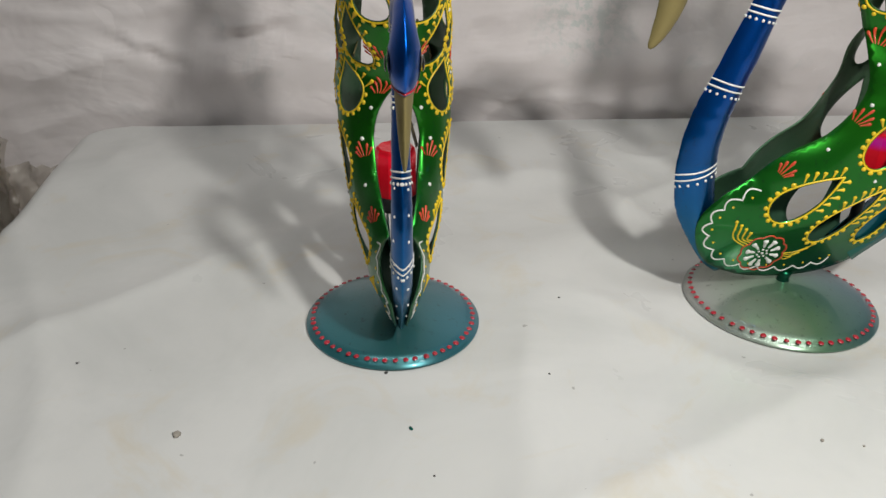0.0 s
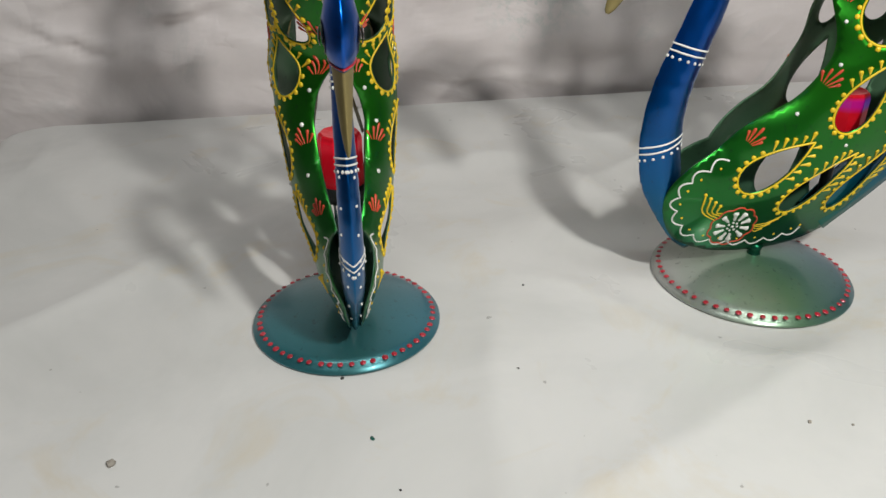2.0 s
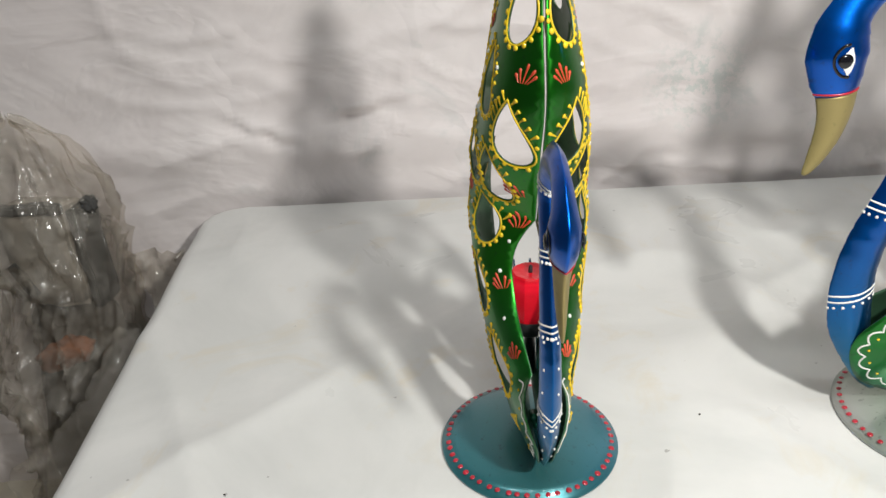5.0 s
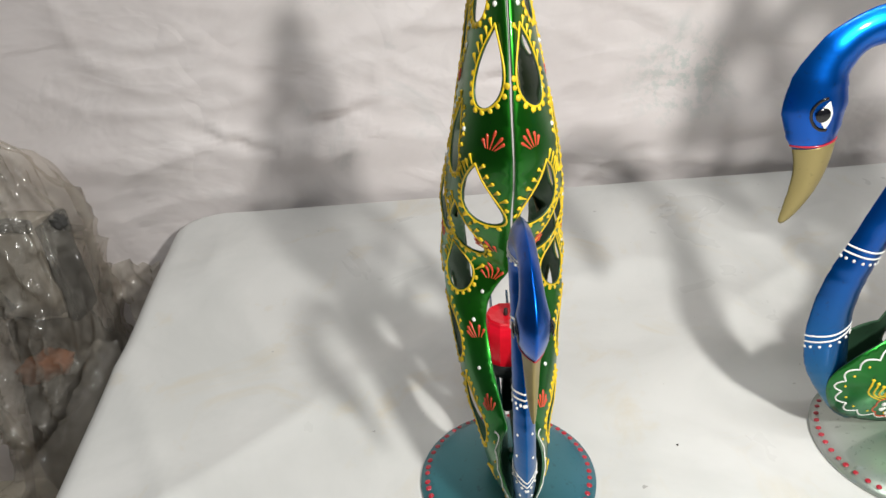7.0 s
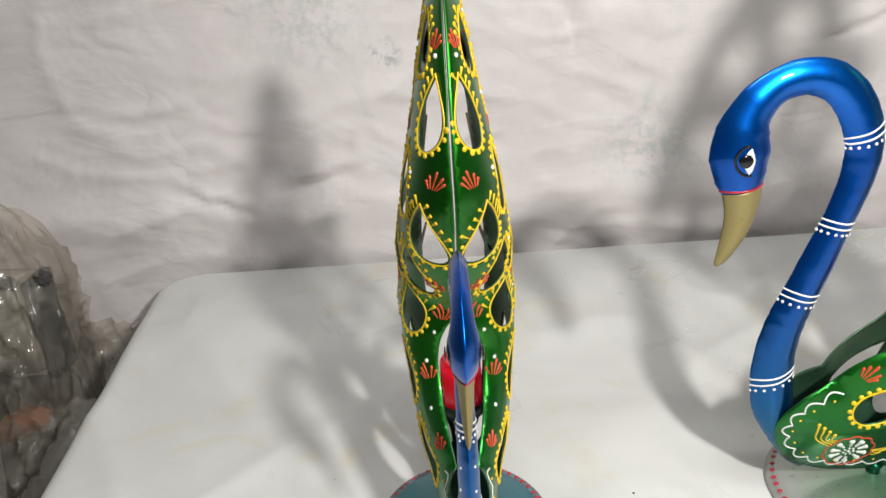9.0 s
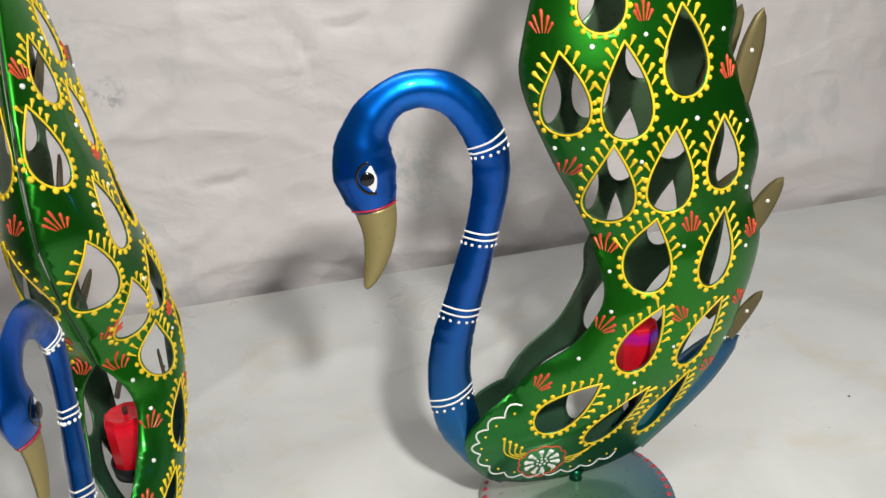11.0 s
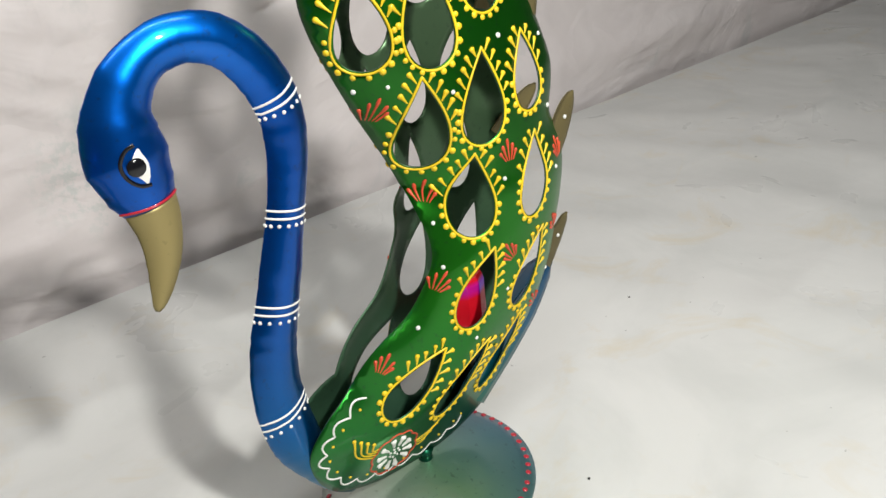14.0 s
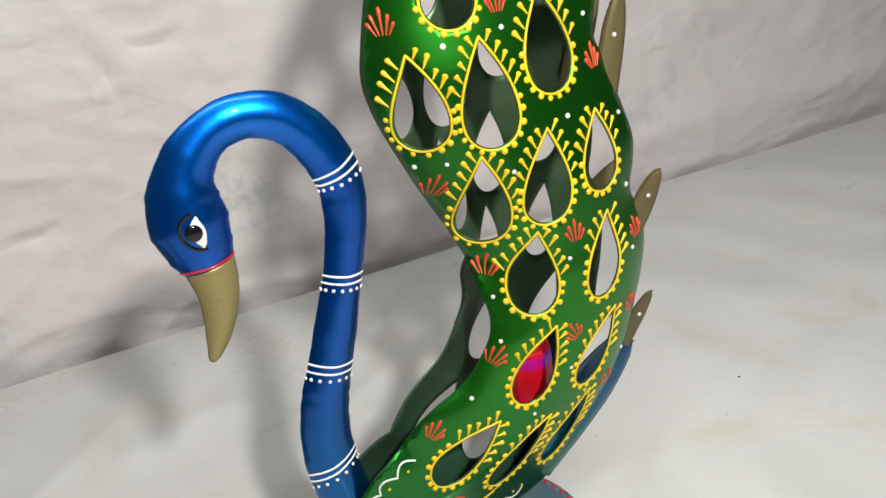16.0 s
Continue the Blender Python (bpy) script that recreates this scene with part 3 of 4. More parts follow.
def decorate(shell, side, rng, holes, sprays):
    """All the relief painting on one half of the body."""
    surf = lambda p: on_shell(p, side, 0.15)
    for bottom, tip, width in holes:
        b, t = np.array(bottom, float), np.array(tip, float)
        line = teardrop(bottom, tip, width, 48, 0.9)
        Paint(surf).stroke(line, [rng.uniform(0.5, 0.66) for _ in line], True).done("teardrop_border", YELLOW, shell)
        fringe = Paint(surf)
        rim = teardrop(bottom, tip, width, 120, 1.6)
        along = (t - b) / np.linalg.norm(t - b)
        nor = np.roll(rim, -1, 0) - np.roll(rim, 1, 0)
        nor = np.stack([nor[:, 1], -nor[:, 0]], 1)
        nor /= np.linalg.norm(nor, axis=1)[:, None] + 1e-9
        if ((rim + nor - rim.mean(0)) ** 2).sum() < ((rim - nor - rim.mean(0)) ** 2).sum():
            nor = -nor
        frac = ((rim - b) @ along) / np.linalg.norm(t - b)
        seg = np.linalg.norm(np.roll(rim, -1, 0) - rim, axis=1)
        total, gone, nxt = seg.sum(), 0.0, rng.uniform(0, 1.5)
        for i in range(len(rim)):
            if gone >= nxt:
                out = nor[i]
                if frac[i] < 0.46:
                    q = rim[i] + out * rng.uniform(0.7, 1.1)
                    if inside(q[None], OUTLINE)[0]:
                        fringe.dot(q - out * 0.2, rng.uniform(1.2, 1.6), 0.8)
                    nxt = gone + rng.uniform(3.6, 4.5)
                elif frac[i] < 1.0:
                    way = out * 0.8 + along * 0.75
                    way /= np.linalg.norm(way)
                    long = rng.uniform(4.5, 6.8) * (0.72 if width < 13 else 1)
                    q = rim[i] + way * long
                    if inside(q[None], OUTLINE)[0] and not any(inside(q[None], teardrop(*h, 24, 1.2))[0] for h in holes):
                        fringe.drop(rim[i] + way * 0.3, q, rng.uniform(1.05, 1.35), 0.45)
                    nxt = gone + rng.uniform(3.9, 4.9)
                else:
                    nxt = gone + 2
            gone += seg[i]
        fringe.done("dot_fringe", YELLOW, shell)
    for u, w, lean in sprays:
        spray = Paint(surf)
        foot = np.array([u, w - 4.0])
        # keep the whole spray on the metal
        for _ in range(14):
            reach = np.array([foot + rotated((dx, dy), lean) for dx, dy in ((0, -0.5), (-4.6, 4), (4.6, 4), (-3.6, 8), (3.6, 8), (0, 10))])
            if inside(reach, OUTLINE).all():
                break
            pull = np.array([-42.0, foot[1]]) - foot
            foot = foot + pull / np.linalg.norm(pull) * 1.0
        for k, (an, ln) in enumerate(((-62, 5.4), (-32, 7.8), (0, 10.0), (30, 7.6), (60, 5.2))):
            way = rotated((0, 1), an * 0.46 + lean + rng.uniform(-4, 4))
            start = foot + rotated((1, 0), lean) * (-k + 2) * 0.95
            spray.drop(start + way * 0.2, start + way * ln * 1.08, rng.uniform(0.78, 0.95), 0.4)
        spray.done("red_spray", RED, shell)
    for u, w in WDOTS:
        spot = np.array([(u, w)], float)
        rims = np.vstack([RIDGE_L, OPENING_L, CHEST_L, BACK_L])
        if inside(spot, OUTLINE)[0] and np.linalg.norm(rims - spot, axis=1).min() > 2.5 and not any(inside(spot, teardrop(*h, 24, 2.6))[0] for h in holes):
            Paint(surf).dot((u, w), rng.uniform(0.95, 1.3)).done("white_dot", WHITE, shell)
    # the flower on the breast
    c = np.array([17.4, 39.2])
    flower = Paint(surf)
    for k in range(10):
        way = rotated((1, 0), k * 36 + 10 + rng.uniform(-4, 4))
        flower.drop(c + way * 4.8, c + way * rng.uniform(10.4, 11.4), 1.65, 0.85)
    for k in range(7):
        flower.dot(c + rotated((1, 0), k * 51 + 30) * 2.9, 0.75)
    flower.dot(c, 0.9)
    flower.done("white_flower", WHITE, shell)
    ring = []
    for k in range(80):
        an = 2 * math.pi * k / 80
        ring.append(c + np.array([math.cos(an), math.sin(an)]) * (12.7 + 1.4 * abs(math.sin(5 * an))))
    Paint(surf).stroke(ring, 0.5, True).done("red_flower_ring", RED, shell)
    for k in range(4):
        s0 = c + np.array([12.5 - k * 0.9, 5.5 + k * 1.7])
        e0 = s0 + np.array([9.5 - 2.2 * k, 17.5 - 4.0 * k])
        m0 = (s0 + e0) / 2 + np.array([4.2 - 0.7 * k, -2.0])
        ln = smooth_line([s0, m0, e0], 1.2)
        Paint(surf).stroke(ln, np.linspace(0.35, 0.6, len(ln))).dot(e0, 1.05).done("yellow_sweep", YELLOW, shell)
        s1 = c + np.array([-13.2, -0.5 - 0.9 * k])
        e1 = s1 + np.array([-18 + 4.0 * k, 6.5 - 2.4 * k])
        m1 = (s1 + e1) / 2 + np.array([0.5, -2.0])
        ln = smooth_line([s1, m1, e1], 1.2)
        Paint(surf).stroke(ln, np.linspace(0.3, 0.5, len(ln))).dot(e1, 0.75).done("yellow_sweep", YELLOW, shell)
    # scalloped white line inside the breast's edge
    inner = smooth_line([(30, 84), (41, 78), (49, 73), (54.5, 65), (56.5, 55.5), (52.5, 43.5), (44.5, 34), (31, 27.5), (18, 25), (0, 23.5), (-18, 25.5), (-30, 29.5)], 1.0)
    tang = np.gradient(inner, axis=0)
    tang /= np.linalg.norm(tang, axis=1)[:, None]
    inward = np.stack([tang[:, 1], -tang[:, 0]], 1)
    s = np.arange(len(inner))
    wave = np.abs(np.sin(s * math.pi / 12))
    line = inner + inward * (3.6 * (1 - wave))[:, None]
    Paint(surf).stroke(line, 0.5).done("white_scallop_line", WHITE, shell)
    for k in range(13):
        i = min(len(inner) - 1, int(6 + k * 12))
        Paint(surf).dot(inner[i] + inward[i] * 5.0, 0.75).done("yellow_dot", YELLOW, shell)


def leaf(name, root, tip, width, side, mat, parent, out=2.0, bend=0.0):
    """A pointed sheet-metal leaf that stands off the back edge."""
    root, tip = np.array(root, float), np.array(tip, float)
    along = tip - root
    length = np.linalg.norm(along)
    along /= length
    across = np.array([-along[1], along[0]])
    verts, faces = [], []
    n, m = 12, 7
    k_, wide_ = FORM["k"], FORM["wide"]
    tuck = 0.3
    base_y = bulge(root)[0] * wide_ * 0.96
    for layer in (0, 1):
        for i in range(n + 1):
            t = i / n
            half = width / 2 * (1 - t ** 3.0) ** 0.55 * (0.95 + 0.1 * math.sin(t * 3))
            for j in range(m):
                s = j / (m - 1) * 2 - 1
                q = root + along * t * length + across * (s * half + bend * t * t)
                y = base_y * (1 - tuck * t) - 1.7 + (1.2 + out) * min(1.0, t * 1.6) + (1 - s * s) * 0.7 + 0.4 * noise.noise(Vector((t * 4, s * 2, root[1]))) - layer * 0.8
                verts.append((q[0] * k_ / 1000, side * y * k_ / 1000, q[1] * k_ / 1000))
    k = (n + 1) * m
    for i in range(n):
        for j in range(m - 1):
            a, b, c, d = i * m + j, (i + 1) * m + j, (i + 1) * m + j + 1, i * m + j + 1
            faces += [(a, b, c, d), (k + d, k + c, k + b, k + a)]
        for j in (0, m - 1):
            faces.append((i * m + j, (i + 1) * m + j, k + (i + 1) * m + j, k + i * m + j))
    return part(name, verts, faces, mat, parent, "speckled gold leaf with shade in its paint" if mat is SHADED_LEAF_GOLD else "teal and blue leaf")


NECK = [(38, 25, 3.0), (45.5, 34, 5.8), (53, 49, 8.6), (60, 66, 11.3), (63.4, 82, 12.0), (64.4, 98, 11.9), (63.4, 111, 11.3), (60.4, 125, 10.8), (55.8, 138.5, 10.3), (50.5, 154, 9.9), (46.4, 167, 9.3), (42.3, 179.7, 8.7), (39.2, 191, 8.9),
        (36.6, 203, 9.2), (36.0, 217, 9.6), (39.4, 230, 9.8), (45.9, 241.4, 9.7), (53.9, 249, 9.4), (61.9, 252.4, 9.1), (70.7, 253.2, 8.9), (80.2, 250.6, 8.9), (88.5, 244.5, 9.8), (94.1, 236, 11.5), (96.3, 227.5, 13.8), (96.4, 219, 15), (95.3, 210, 13.6), (93.3, 200, 10.2)]
BEAK = [(93.3, 200, 10), (92.6, 192, 8.9), (93.1, 184, 7.7), (94.7, 176.5, 6.4), (96.7, 170.5, 5.3), (99.1, 164.5, 3.8), (101.3, 160.3, 2.2), (102.1, 158.8, 1)]
BEAK_L = smooth_line(BEAK, 2.0)


def arched(w):
    """Height on the neck, its crook lowered on the smaller bird."""
    return w if w < 200 else 200 + (w - 200) * FORM["arch"]



def lens(an):
    """Cross-section of the hammered tube: two shallow halves meeting in a seam before and behind."""
    c, s = math.cos(an), math.sin(an)
    return c, math.copysign((1 - abs(c) ** 1.8) ** 0.85, s) if abs(s) > 1e-9 else 0.0


def tube(line, n=20, flat=0.5):
    c = line[:, :2]
    tan = np.gradient(c, axis=0)
    tan /= np.linalg.norm(tan, axis=1)[:, None]
    nor = np.stack([-tan[:, 1], tan[:, 0]], 1)
    verts, faces = [], []
    for i in range(len(c)):
        dent = 1 + 0.04 * noise.noise(Vector((i * 0.3, 3.3, 0))) + 0.035 * noise.noise(Vector((i * 0.8, 5.1, 0)))
        for k in range(n):
            an = 2 * math.pi * k / n
            ca, sa = lens(an)
            r = line[i, 2] * dent
            q = (c[i] + nor[i] * ca * r) * FORM["k"]
            verts.append((q[0] / 1000, sa * r * flat * FORM["k"] / 1000, q[1] / 1000))
    for i in range(len(c) - 1):
        for k in range(n):
            k2 = (k + 1) % n
            faces.append((i * n + k, (i + 1) * n + k, (i + 1) * n + k2, i * n + k2))
    faces += [tuple(range(n)), tuple(reversed(range((len(c) - 1) * n, len(c) * n)))]
    return verts, faces


FLAT = 0.55


def on_neck(p):
    """Points (row of the neck's line, angle in degrees) on the tube's skin, and normals."""
    p = np.atleast_2d(np.array(p, float))
    pos, nor = [], []
    tan = np.gradient(FORM["neck"][:, :2], axis=0)
    neck_line = FORM["neck"]
    for s, an in p:
        s = min(max(s, 0), len(neck_line) - 1.001)
        i, f = int(s), s - int(s)
        row = neck_line[i] * (1 - f) + neck_line[i + 1] * f
        t = tan[i] / np.linalg.norm(tan[i])
        n2 = np.array([-t[1], t[0]])
        ca, sa = lens(math.radians(an))
        q = (row[:2] + n2 * ca * row[2]) * FORM["k"]
        pos.append((q[0] / 1000, sa * row[2] * FLAT * FORM["k"] / 1000, q[1] / 1000))
        nn = np.array([n2[0] * ca * FLAT, math.copysign(max(abs(sa), 0.15), sa), n2[1] * ca * FLAT])
        nor.append(nn / np.linalg.norm(nn))
    return np.array(pos) + np.array(nor) * 0.0001, np.array(nor)


def neck_row(u, w):
    w = arched(w)
    return float(np.argmin(np.hypot(FORM["neck"][:, 0] - u, FORM["neck"][:, 1] - w)))


CUP_U = 0.042  # how far behind the middle the cup stands


def cup_height(k):
    """Height of the cup's floor, where the light stands."""
    return 0.0805 if k > 0.9 else 0.066


def peacock(label, at, turn, base_mat, base_r, base_at, neck_dots, seed, k=1.0, wide=1.0, base_off=0.0):
    rng = random.Random(seed)
    FORM["k"], FORM["wide"], FORM["shut"] = k, wide, 0.62 if wide > 1.4 else 0.46
    small = k < 0.9
    FORM["arch"] = 0.72 if small else 1.0
    FORM["neck"] = smooth_line([(u, arched(w), r) for u, w, r in NECK], 2.2)
    shell_uv, shell_tri = SHELLS[small]
    thing = tagged(new("peacock_candle_holder"), label, "candle holder", "painted peacock candle holders")
    thing.matrix_basis = pose(*at, 0, 0, turn)
    # base
    prof = [(base_r - 0.0012, 0.0), (base_r, 0.0004), (base_r, 0.0014), (base_r - 0.003, 0.0022)]
    prof += [(base_r * q, 0.0022 + 0.0128 * k * (1 - q * q) ** 0.9) for q in (0.92, 0.84, 0.74, 0.62, 0.5, 0.38, 0.26, 0.14, 0.05)]
    v, f = lathe(prof, 72)
    base = part("base", [(x + base_at, y + base_off, z) for x, y, z in v], f, base_mat, thing, "domed round metal foot")
    n = 54
    for i in range(n):
        an = 2 * math.pi * (i + rng.uniform(-0.12, 0.12)) / n
        r = base_r - 0.0038
        rise = 0.0025 + 0.0128 * k * max(0.0, 1 - (r / base_r) ** 2) ** 0.9

        def rim(p, an=an, r=r, rise=rise):
            return np.array([(base_at + r * math.cos(an), base_off + r * math.sin(an), rise)]), np.array([(0.2 * math.cos(an), 0.2 * math.sin(an), 0.97)])
        Paint(rim).dot((0, 0), rng.uniform(1.45, 1.8), 0.4).done("red_dot", CRIMSON, base)
    v, f = lathe([(0.0055, 0.0), (0.004, 0.002), (0.0036, 0.005), (0.005, 0.009)], 16)
    part("stem", [(x + base_at, y, z + 0.0125 * k) for x, y, z in v], f, GREEN, thing, "short welded green stem")
    # body halves
    for side in (1, -1):
        verts, nor = on_shell(shell_uv, side)
        for q in verts:
            q[1] += 0.0004 * noise.noise(Vector((q[0] * 45, seed + side, q[2] * 45)))
        tris = shell_tri if side < 0 else shell_tri[:, ::-1]
        shell = part("body_shell", verts, tris, [GREEN, INNER], thing, "pierced green sheet-metal half")
        sol = shell.modifiers.new("thickness", "SOLIDIFY")
        sol.thickness, sol.offset, sol.material_offset, sol.material_offset_rim = 0.0008, -1, 1, 1
        decorate(shell, side, rng, HOLES_SMALL if small else HOLES, SPRAYS_SMALL if small else SPRAYS)
        for root, tip, wd in (((-84, 232), (-95.5, 274), 13), ((-92, 166), (-113, 190), 13), ((-90, 101), (-111.5, 123), 10), ((-79.2, 312.0), (-95.2, 338.0), 13)):
            lf = leaf("tail_leaf", root, tip, wd, side, SHADED_LEAF_GOLD, thing, -1.5, 1.5)
            dotp = np.array(root) * 0.45 + np.array(tip) * 0.55
            yy = (bulge(root)[0] * FORM["wide"] * 0.96 * (1 - 0.55 * 0.3) - 1.2) * FORM["k"]

            def leaf_skin(p, dotp=dotp, yy=yy, side=side):
                return np.array([(dotp[0] * FORM["k"] / 1000, side * (yy + 0.35) / 1000, dotp[1] * FORM["k"] / 1000)]), np.array([(0, side, 0)])
            Paint(leaf_skin).dot((0, 0), 1.1).done("white_dot", WHITE, lf)
        leaf("bottom_leaf", (-38.6, 37.1), (-100.2, 96.8), 24, side, TEAL, thing, 2.0, 3.0)
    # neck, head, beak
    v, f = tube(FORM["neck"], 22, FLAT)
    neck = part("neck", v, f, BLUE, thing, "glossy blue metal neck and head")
    v, f = tube(BEAK_L, 16, 0.5)
    part("beak", v, f, GOLD, thing, "matt gold beak")
    for u, w, tilt in ((38, 224, 0.45), (43, 178, 0.35), (55.8, 138, 0.25), (63.8, 88, 1.1)):
        s0 = neck_row(u, w)
        lines = Paint(on_neck)
        for ds in (0.9, -0.6):
            lines.stroke([(s0 + ds + tilt * math.cos(math.radians(an)), an) for an in range(0, 360, 10)], 0.5, True)
        for an in range(0, 360, 24):
            lines.dot((s0 - 1.95 + tilt * math.cos(math.radians(an)), an), 0.85)
        lines.done("white_neck_ring", WHITE, neck)
    if neck_dots:
        for s in np.arange(11, 52, 6.6):
            for an in (128, -128):
                Paint(on_neck).dot((s + rng.uniform(-0.3, 0.3), an + rng.uniform(-10, 10)), 0.75).done("white_dot", WHITE, neck)
    last = len(FORM["neck"]) - 1
    Paint(on_neck).stroke([(last - 0.4 - 0.5 * math.cos(math.radians(an)), an) for an in range(0, 360, 10)], 0.55, True).done("red_beak_line", CRIMSON, neck)
    # painted eyes
    se = neck_row(97, 216.5)
    for sd in (1, -1):
        def eye_skin(p, sd=sd):
            p = np.atleast_2d(p)
            out_p, out_n = [], []
            for a, b in p:
                q, nn = on_neck([(se - b * 1.2 / 2.2, sd * (90 - math.degrees(math.asin(max(-0.95, min(0.95, a * 1.2 / 14.6))))))])
                out_p.append(q[0])
                out_n.append(nn[0])
            return np.array(out_p), np.array(out_n)
        rim = [(-1.2, 6.6), (1.6, 5.4), (3.6, 2.6), (4.0, -0.4), (3.0, -3.4), (0.8, -5.6), (-2.2, -6.6)]
        Paint(eye_skin).stroke(smooth_line(rim, 0.8), 0.7, False, 0.3).done("eye_outline", BLACK, neck)
        Paint(eye_skin).stroke([(-1.2, -5.6), (-1.4, -4.2), (-1.2, -2.2), (-1.0, 0.0), (-1.2, 2.2), (-1.6, 4.0), (-2.0, 5.2)], [0.3, 1.4, 2.5, 3.0, 2.4, 1.2, 0.3], False, 0.08).done("eye_white", WHITE, neck)
        Paint(lambda p, es=eye_skin: (es(p)[0] + es(p)[1] * 0.0005, es(p)[1])).dot((0.2, 0.2), 3.3, 0.3, 24).done("pupil", BLACK, neck)
    # cup for the light
    floor_z = cup_height(k)
    v, f = lathe([(0.0034, 0.034 * k), (0.003, floor_z - 0.0085), (0.0105, floor_z - 0.0065), (0.0128, floor_z - 0.0045), (0.0133, floor_z + 0.0035), (0.0126, floor_z + 0.0037), (0.0122, floor_z - 0.0002), (0.002, floor_z - 0.0006)], 36)
    part("cup", [(x - CUP_U * k, y, z) for x, y, z in v], f, CUP, thing, "black iron cup on a thin stem")
    return thing


def tealight(at, plastic, tint):
    """A flameless candle in translucent red plastic with a stub of wick."""
    thing = tagged(new("led_tealight"), "lit red plastic LED tealight glowing %s, standing in the black cup" % tint, "tealight", "LED tealights")
    thing.matrix_basis = pose(*at)
    v, f = lathe([(0.0106, 0.0), (0.0115, 0.0008), (0.0117, 0.003), (0.0116, 0.0275), (0.0109, 0.0302), (0.0098, 0.031), (0.006, 0.0302), (0.002, 0.03)], 10)
    part("candle_body", v, f, plastic, thing, smooth=False)
    v, f = lathe([(0.0012, 0.0295), (0.0012, 0.0315), (0.001, 0.034), (0.0004, 0.0346)], 10)
    part("wick", [(x + (z - 0.0295) ** 2 * 6, y, z) for x, y, z in v], f, WICK, thing, "short dark wick")
    return thing


RIGHT_AT, RIGHT_TURN, RIGHT_K = (0.209, 0.418, 0.001), 185.2, 0.99
LEFT_AT, LEFT_TURN, LEFT_K = (-0.0208, 0.389, 0.001), -86.5, 0.82
peacock("tall green and blue metal peacock holder, silvery green foot with highlights in its paint", RIGHT_AT, RIGHT_TURN, BASE_SILVER_HIGHLIT, 0.0572, -0.006, False, 3, RIGHT_K, 1.35)
peacock("smaller green and blue metal peacock holder, dotted neck, teal foot", LEFT_AT, LEFT_TURN, BASE_TEAL, 0.0503, -0.006, True, 4, LEFT_K, 1.86, -0.0028)
for at, turn, k in ((RIGHT_AT, RIGHT_TURN, RIGHT_K), (LEFT_AT, LEFT_TURN, LEFT_K)):
    m = pose(*at, 0, 0, turn) @ Vector((-CUP_U * k, 0, cup_height(k)))
    tealight(m, *((CANDLE_VIOLET, "violet") if k > 0.9 else (CANDLE_RED, "red")))

# ---- plastic bag with odds and ends beside the table ----


def crumpled(nu, nv, rx, ry, rz, rough, seed):
    verts, faces = [], []
    for i in range(nu + 1):
        th = math.pi * i / nu
        for j in range(nv):
            ph = 2 * math.pi * j / nv
            d = Vector((math.sin(th) * math.cos(ph), math.sin(th) * math.sin(ph), math.cos(th)))
            k = 1 + rough * (noise.noise(d * 2.2 + Vector((seed, 0, 0))) + 0.6 * (1 - abs(noise.noise(d * 5 + Vector((0, seed, 0))))) - 0.4 + 0.25 * noise.noise(d * 13))
            sq = [math.copysign(abs(c) ** 0.75, c) for c in d]
            verts.append((sq[0] * rx * k, sq[1] * ry * k, sq[2] * rz * k))
    for i in range(nu):
        for j in range(nv):
            j2 = (j + 1) % nv
            faces.append((i * nv + j, (i + 1) * nv + j, (i + 1) * nv + j2, i * nv + j2))
    return verts, faces


def from_crumple(name, size, mat, at, parent, seed, label=""):
    """A dented box of thin card with softened edges."""
    bm = bmesh.new()
    bmesh.ops.create_cube(bm, size=1.0)
    bmesh.ops.scale(bm, vec=size, verts=bm.verts)
    bmesh.ops.bevel(bm, geom=bm.edges[:], offset=min(size) * 0.14, segments=2, affect="EDGES")
    bmesh.ops.subdivide_edges(bm, edges=bm.edges[:], cuts=5, use_grid_fill=True)
    for v in bm.verts:
        p = v.co * 38 + Vector((seed, 0, 0))
        v.co += Vector((noise.noise(p), noise.noise(p + Vector((9, 0, 0))), noise.noise(p + Vector((0, 9, 0))))) * min(0.004, min(size) * 0.3)
        v.co.x += v.co.z * 0.06
    ob = from_bm(name, bm, mat, parent, label, True)
    ob.matrix_basis = pose(*at)
    return ob


stool = tagged(new("low_bench"), "cream-painted wooden bench standing beside the table", "bench")
stool.matrix_basis = pose(-0.53, 0.56, -0.75, 0, 0, 5)
box("bench_top", (0.36, 0.34, 0.03), CREAM, (0, 0, 0.388), stool)
for sx in (-1, 1):
    for sy in (-1, 1):
        box("leg", (0.04, 0.04, 0.373), CREAM, (sx * 0.14, sy * 0.13, 0.1865), stool)

bag = tagged(new("plastic_bag"), "crumpled clear plastic bag stuffed with dark odds and ends", "bag")
bag.matrix_basis = pose(-0.45, 0.66, -0.347)
# height above the bench, left and right edge from the middle, half depth
SACK = [(0.0, -0.085, 0.0, 0.03), (0.05, -0.082, -0.01, 0.04), (0.12, -0.064, 0.015, 0.05), (0.155, -0.072, 0.04, 0.055), (0.22, -0.073, 0.054, 0.058), (0.255, -0.058, 0.057, 0.052), (0.31, -0.04, 0.06, 0.05), (0.353, -0.058, 0.063, 0.046), (0.389, -0.062, 0.061, 0.04), (0.415, -0.052, 0.052, 0.03), (0.442, -0.038, 0.037, 0.018), (0.46, -0.02, 0.01, 0.006), (0.464, -0.008, -0.002, 0.001)]


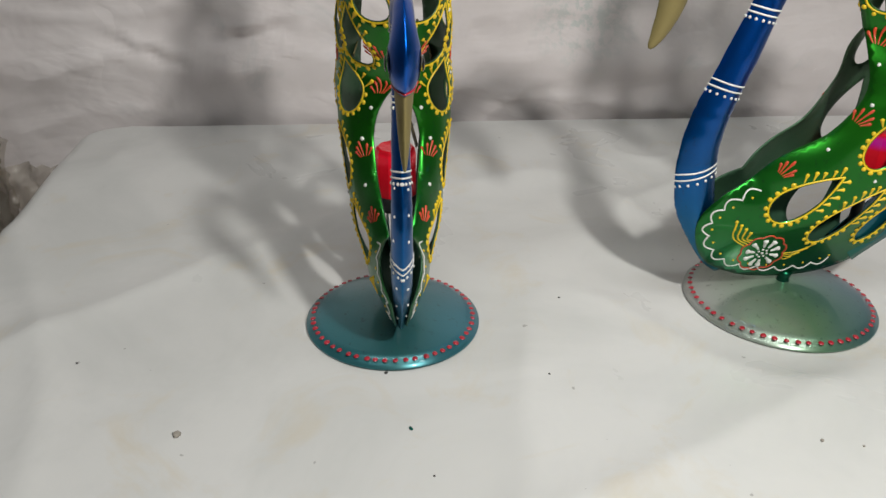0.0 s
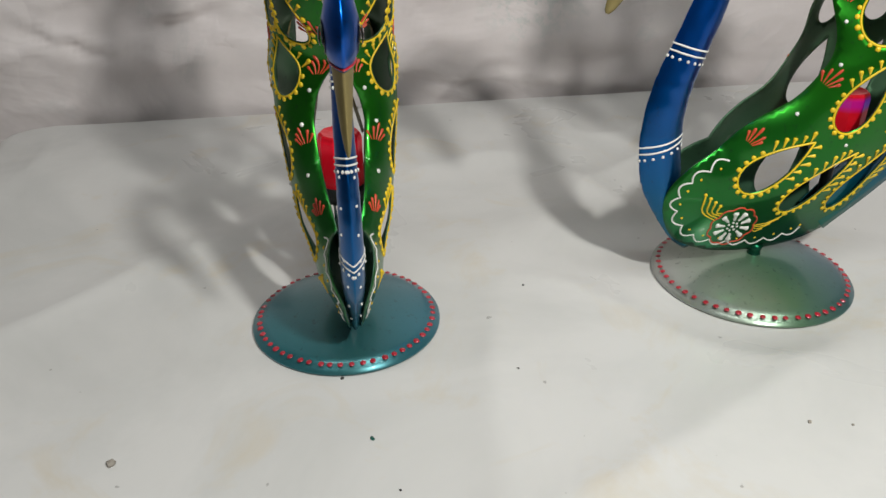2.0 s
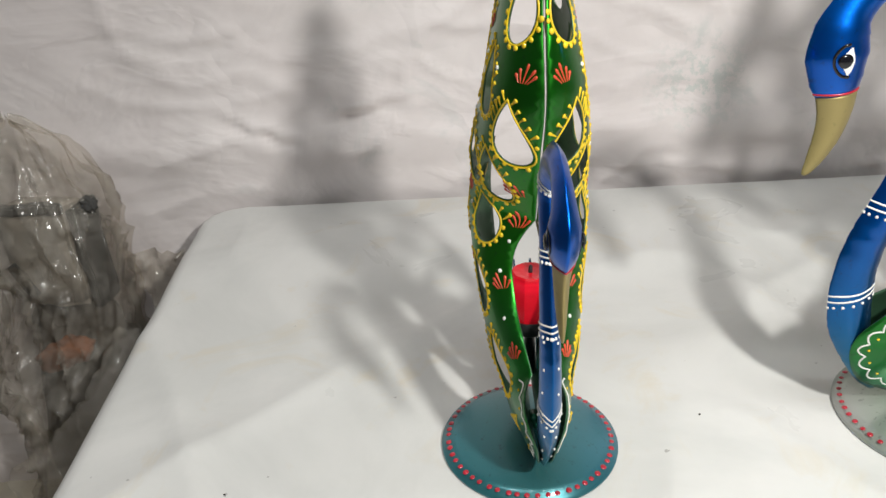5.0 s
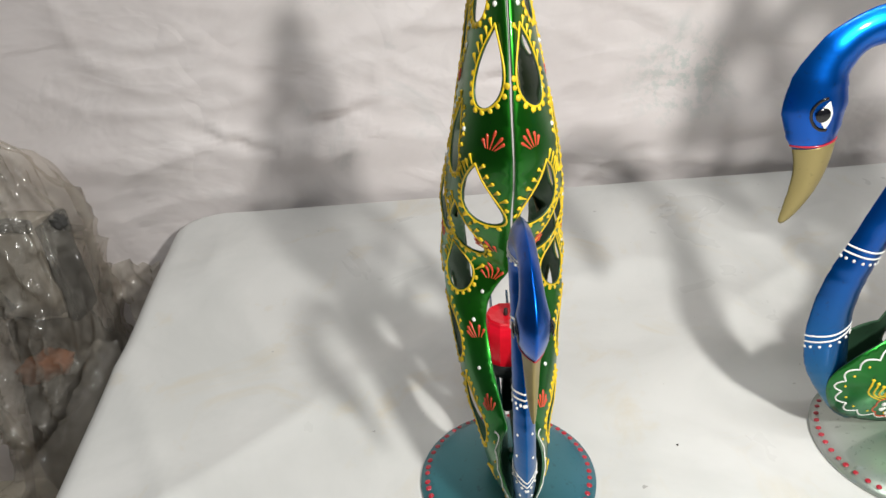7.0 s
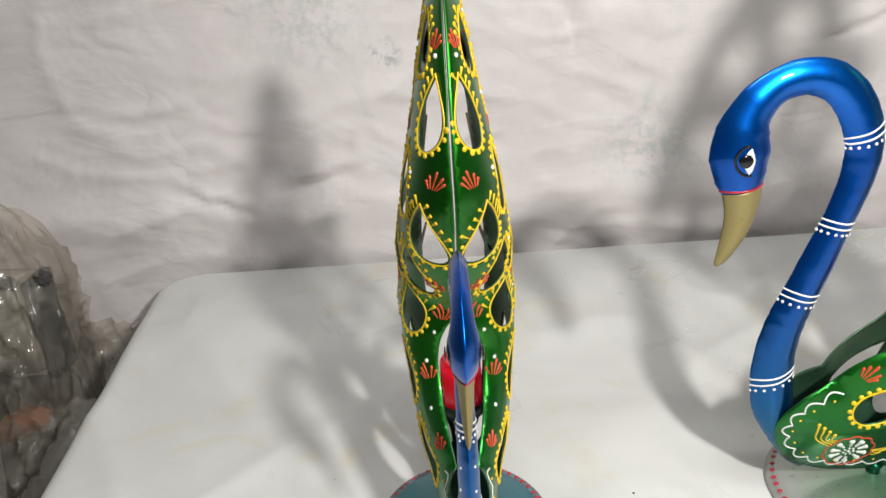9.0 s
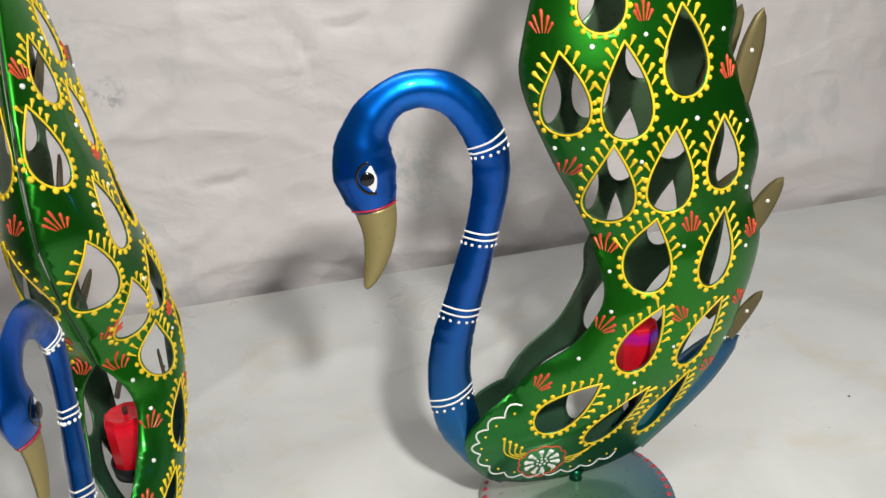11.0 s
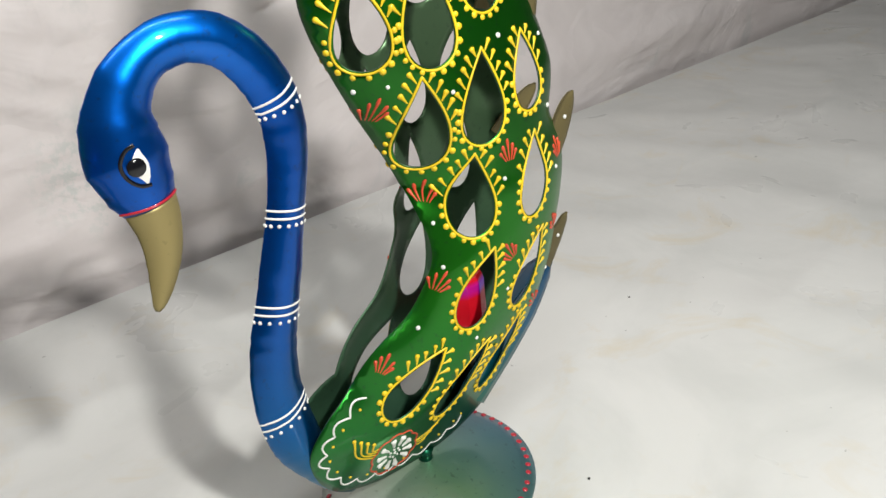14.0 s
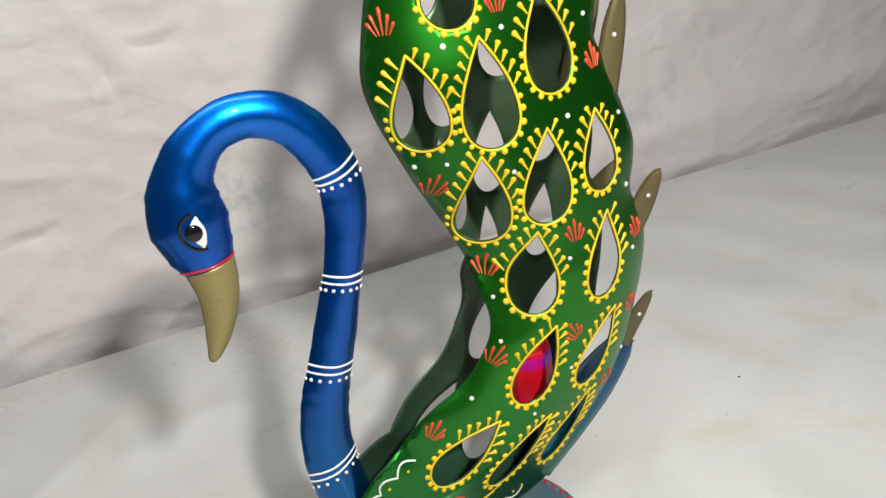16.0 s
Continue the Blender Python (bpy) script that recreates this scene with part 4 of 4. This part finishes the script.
def bag_film(seed):
    """A tall crumpled sack with sharp folds."""
    line = np.array(SACK)
    zs = np.linspace(0, line[-1, 0], 110)
    verts, nv = [], 110
    for z in zs:
        x0, x1, deep = (np.interp(z, line[:, 0], line[:, c]) for c in (1, 2, 3))
        for j in range(nv):
            ph = 2 * math.pi * j / nv
            cx, sx = math.cos(ph), math.sin(ph)
            p = Vector((cx * 1.2, sx * 1.2, z * 9 + seed))
            q = Vector((cx * 1.2 + z * 5, sx * 1.2, z * 4 - cx + seed))
            fold = 0.12 * ((1 - abs(noise.noise(p * 1.3))) ** 3 - 0.45) + 0.12 * ((1 - abs(noise.noise(q * 2.6))) ** 5 - 0.35) + 0.05 * ((1 - abs(noise.noise(q * 6))) ** 4 - 0.4)
            k = 1 + fold
            dk = 1 + 3.4 * fold
            x = (x0 + x1) / 2 + (x1 - x0) / 2 * math.copysign(abs(cx) ** 0.8, cx) * k
            verts.append((x, deep * math.copysign(abs(sx) ** 0.7, sx) * dk, z + 0.012 * noise.noise(p * 2.3)))
    faces = [(i * nv + j, i * nv + (j + 1) % nv, (i + 1) * nv + (j + 1) % nv, (i + 1) * nv + j) for i in range(len(zs) - 1) for j in range(nv)]
    return verts, faces


part("bag_film", *bag_film(2.0), PLASTIC, bag)
v, f = crumpled(20, 30, 0.007, 0.005, 0.006, 0.5, 7.0)
part("knotted_corner", [(x + 0.058, y - 0.02, z + 0.392) for x, y, z in v], f, DARK, bag, "dark knotted corner")
carton = tagged(new("carton"), "worn grey-brown carton with a dark side inside the plastic bag", "box")
carton.matrix_basis = pose(-0.449, 0.668, -0.064, 0, -4, -8)
from_crumple("carton_body", (0.076, 0.04, 0.1), CARTON, (0, 0, 0.05), carton, 3)
from_crumple("side_panel", (0.009, 0.034, 0.1), DARK, (0.042, -0.001, 0.048), carton, 8, "dark grey side edge")
from_crumple("top_edge", (0.074, 0.009, 0.009), DARK, (0.0, -0.017, 0.1), carton, 5, "dark top edge")
slot = from_crumple("hand_slot", (0.011, 0.006, 0.036), BLACK, (-0.026, -0.0205, 0.03), carton, 2, "black slot in the carton's face")
slot.rotation_euler[1] = math.radians(-28)


def trailing_film():
    """A rolled fold of the bag's film that hangs along the table's side."""
    verts, n, m = [], 40, 22
    for i in range(n):
        t = i / (n - 1)
        x, y, z = 0.062 - 0.012 * t, -0.02 - 0.17 * t, 0.245 - 0.01 * t - 0.02 * math.sin(t * 3)
        for j in range(m):
            an = 2 * math.pi * j / m
            fold = 0.012 + 0.006 * (1 - abs(noise.noise(Vector((math.cos(an) * 1.5, math.sin(an) * 1.5, t * 9))))) ** 3
            verts.append((x + fold * math.cos(an), y + 0.004 * noise.noise(Vector((an, t * 6, 2))), z + 1.5 * fold * math.sin(an)))
    return verts, [(i * m + j, i * m + (j + 1) % m, (i + 1) * m + (j + 1) % m, (i + 1) * m + j) for i in range(n - 1) for j in range(m)]


part("trailing_film", *trailing_film(), PLASTIC, bag, "rolled fold of clear film")
lump = tagged(part("clay_piece", *crumpled(16, 24, 0.027, 0.012, 0.013, 0.3, 4.0), CLAY), "broken terracotta piece inside the plastic bag", "clay piece")
lump.matrix_basis = pose(-0.452, 0.636, -0.108, 0, -22, 0)
rag = tagged(part("folded_cloth", *crumpled(24, 36, 0.052, 0.03, 0.145, 0.3, 9.0), RAG), "crumpled grey-brown cloth at the bottom of the bag", "cloth")
rag.matrix_basis = pose(-0.457, 0.672, -0.205, 0, 6, 0)


def film_flap():
    """A stiff crumpled tongue of film standing up behind the table's edge."""
    verts, n, m = [], 16, 12
    for i in range(n):
        t = i / (n - 1)
        for j in range(m):
            q = j / (m - 1) * 2 - 1
            half = 0.008 + 0.02 * t
            p = Vector((q * 2, t * 3, 5))
            verts.append((q * half + 0.004 * t + 0.004 * noise.noise(p * 2), 0.012 * ((1 - abs(noise.noise(p))) ** 3 - 0.3) + 0.004 * noise.noise(p * 4) - 0.006 * q * q, t * 0.075 - 0.006 * max(0.0, -q) * t + 0.004 * noise.noise(p * 3)))
    return verts, grid_faces(n, m)


scrap = tagged(part("film_scrap", *film_flap(), PLASTIC, smooth=False), "crumpled scrap of clear film tucked beside the table", "plastic film")
scrap.modifiers.new("thickness", "SOLIDIFY").thickness = 0.0004
scrap.matrix_basis = pose(-0.362, 0.68, -0.09, 8, 0, 0)

# ---- crumbs of dried paint and dust on the sheet ----
crumbs = random.Random(8)
for x, y, r, mat in ((-0.123, 0.2953, 0.0028, CARTON), (-0.0263, 0.3434, 0.0012, DARK), (-0.0127, 0.2996, 0.0013, TEAL), (-0.002, 0.268, 0.0008, DARK), (0.077, 0.415, 0.001, DARK), (0.276, 0.36, 0.0011, DARK), (0.182, 0.287, 0.0013, CARTON), (0.2, 0.283, 0.0009, CARTON),
                     (0.42, 0.47, 0.0012, DARK), (0.06, 0.34, 0.0008, DARK), (-0.19, 0.35, 0.0008, DARK), (-0.09, 0.25, 0.0009, CARTON)):
    r *= 0.6
    v, f = crumpled(8, 10, r * crumbs.uniform(0.9, 1.6), r, r * 0.6, 0.5, crumbs.uniform(0, 50))
    bit = tagged(part("paint_crumb", v, f, mat), "tiny dark crumb of dried paint lying on the sheet", "crumb", "paint crumbs on the sheet")
    a, b = x * math.cos(YAW) + y * math.sin(YAW), -x * math.sin(YAW) + y * math.cos(YAW)
    bit.matrix_basis = pose(x, y, sheet_height(a - R0, b) + r * 0.45, 0, 0, crumbs.uniform(0, 180))
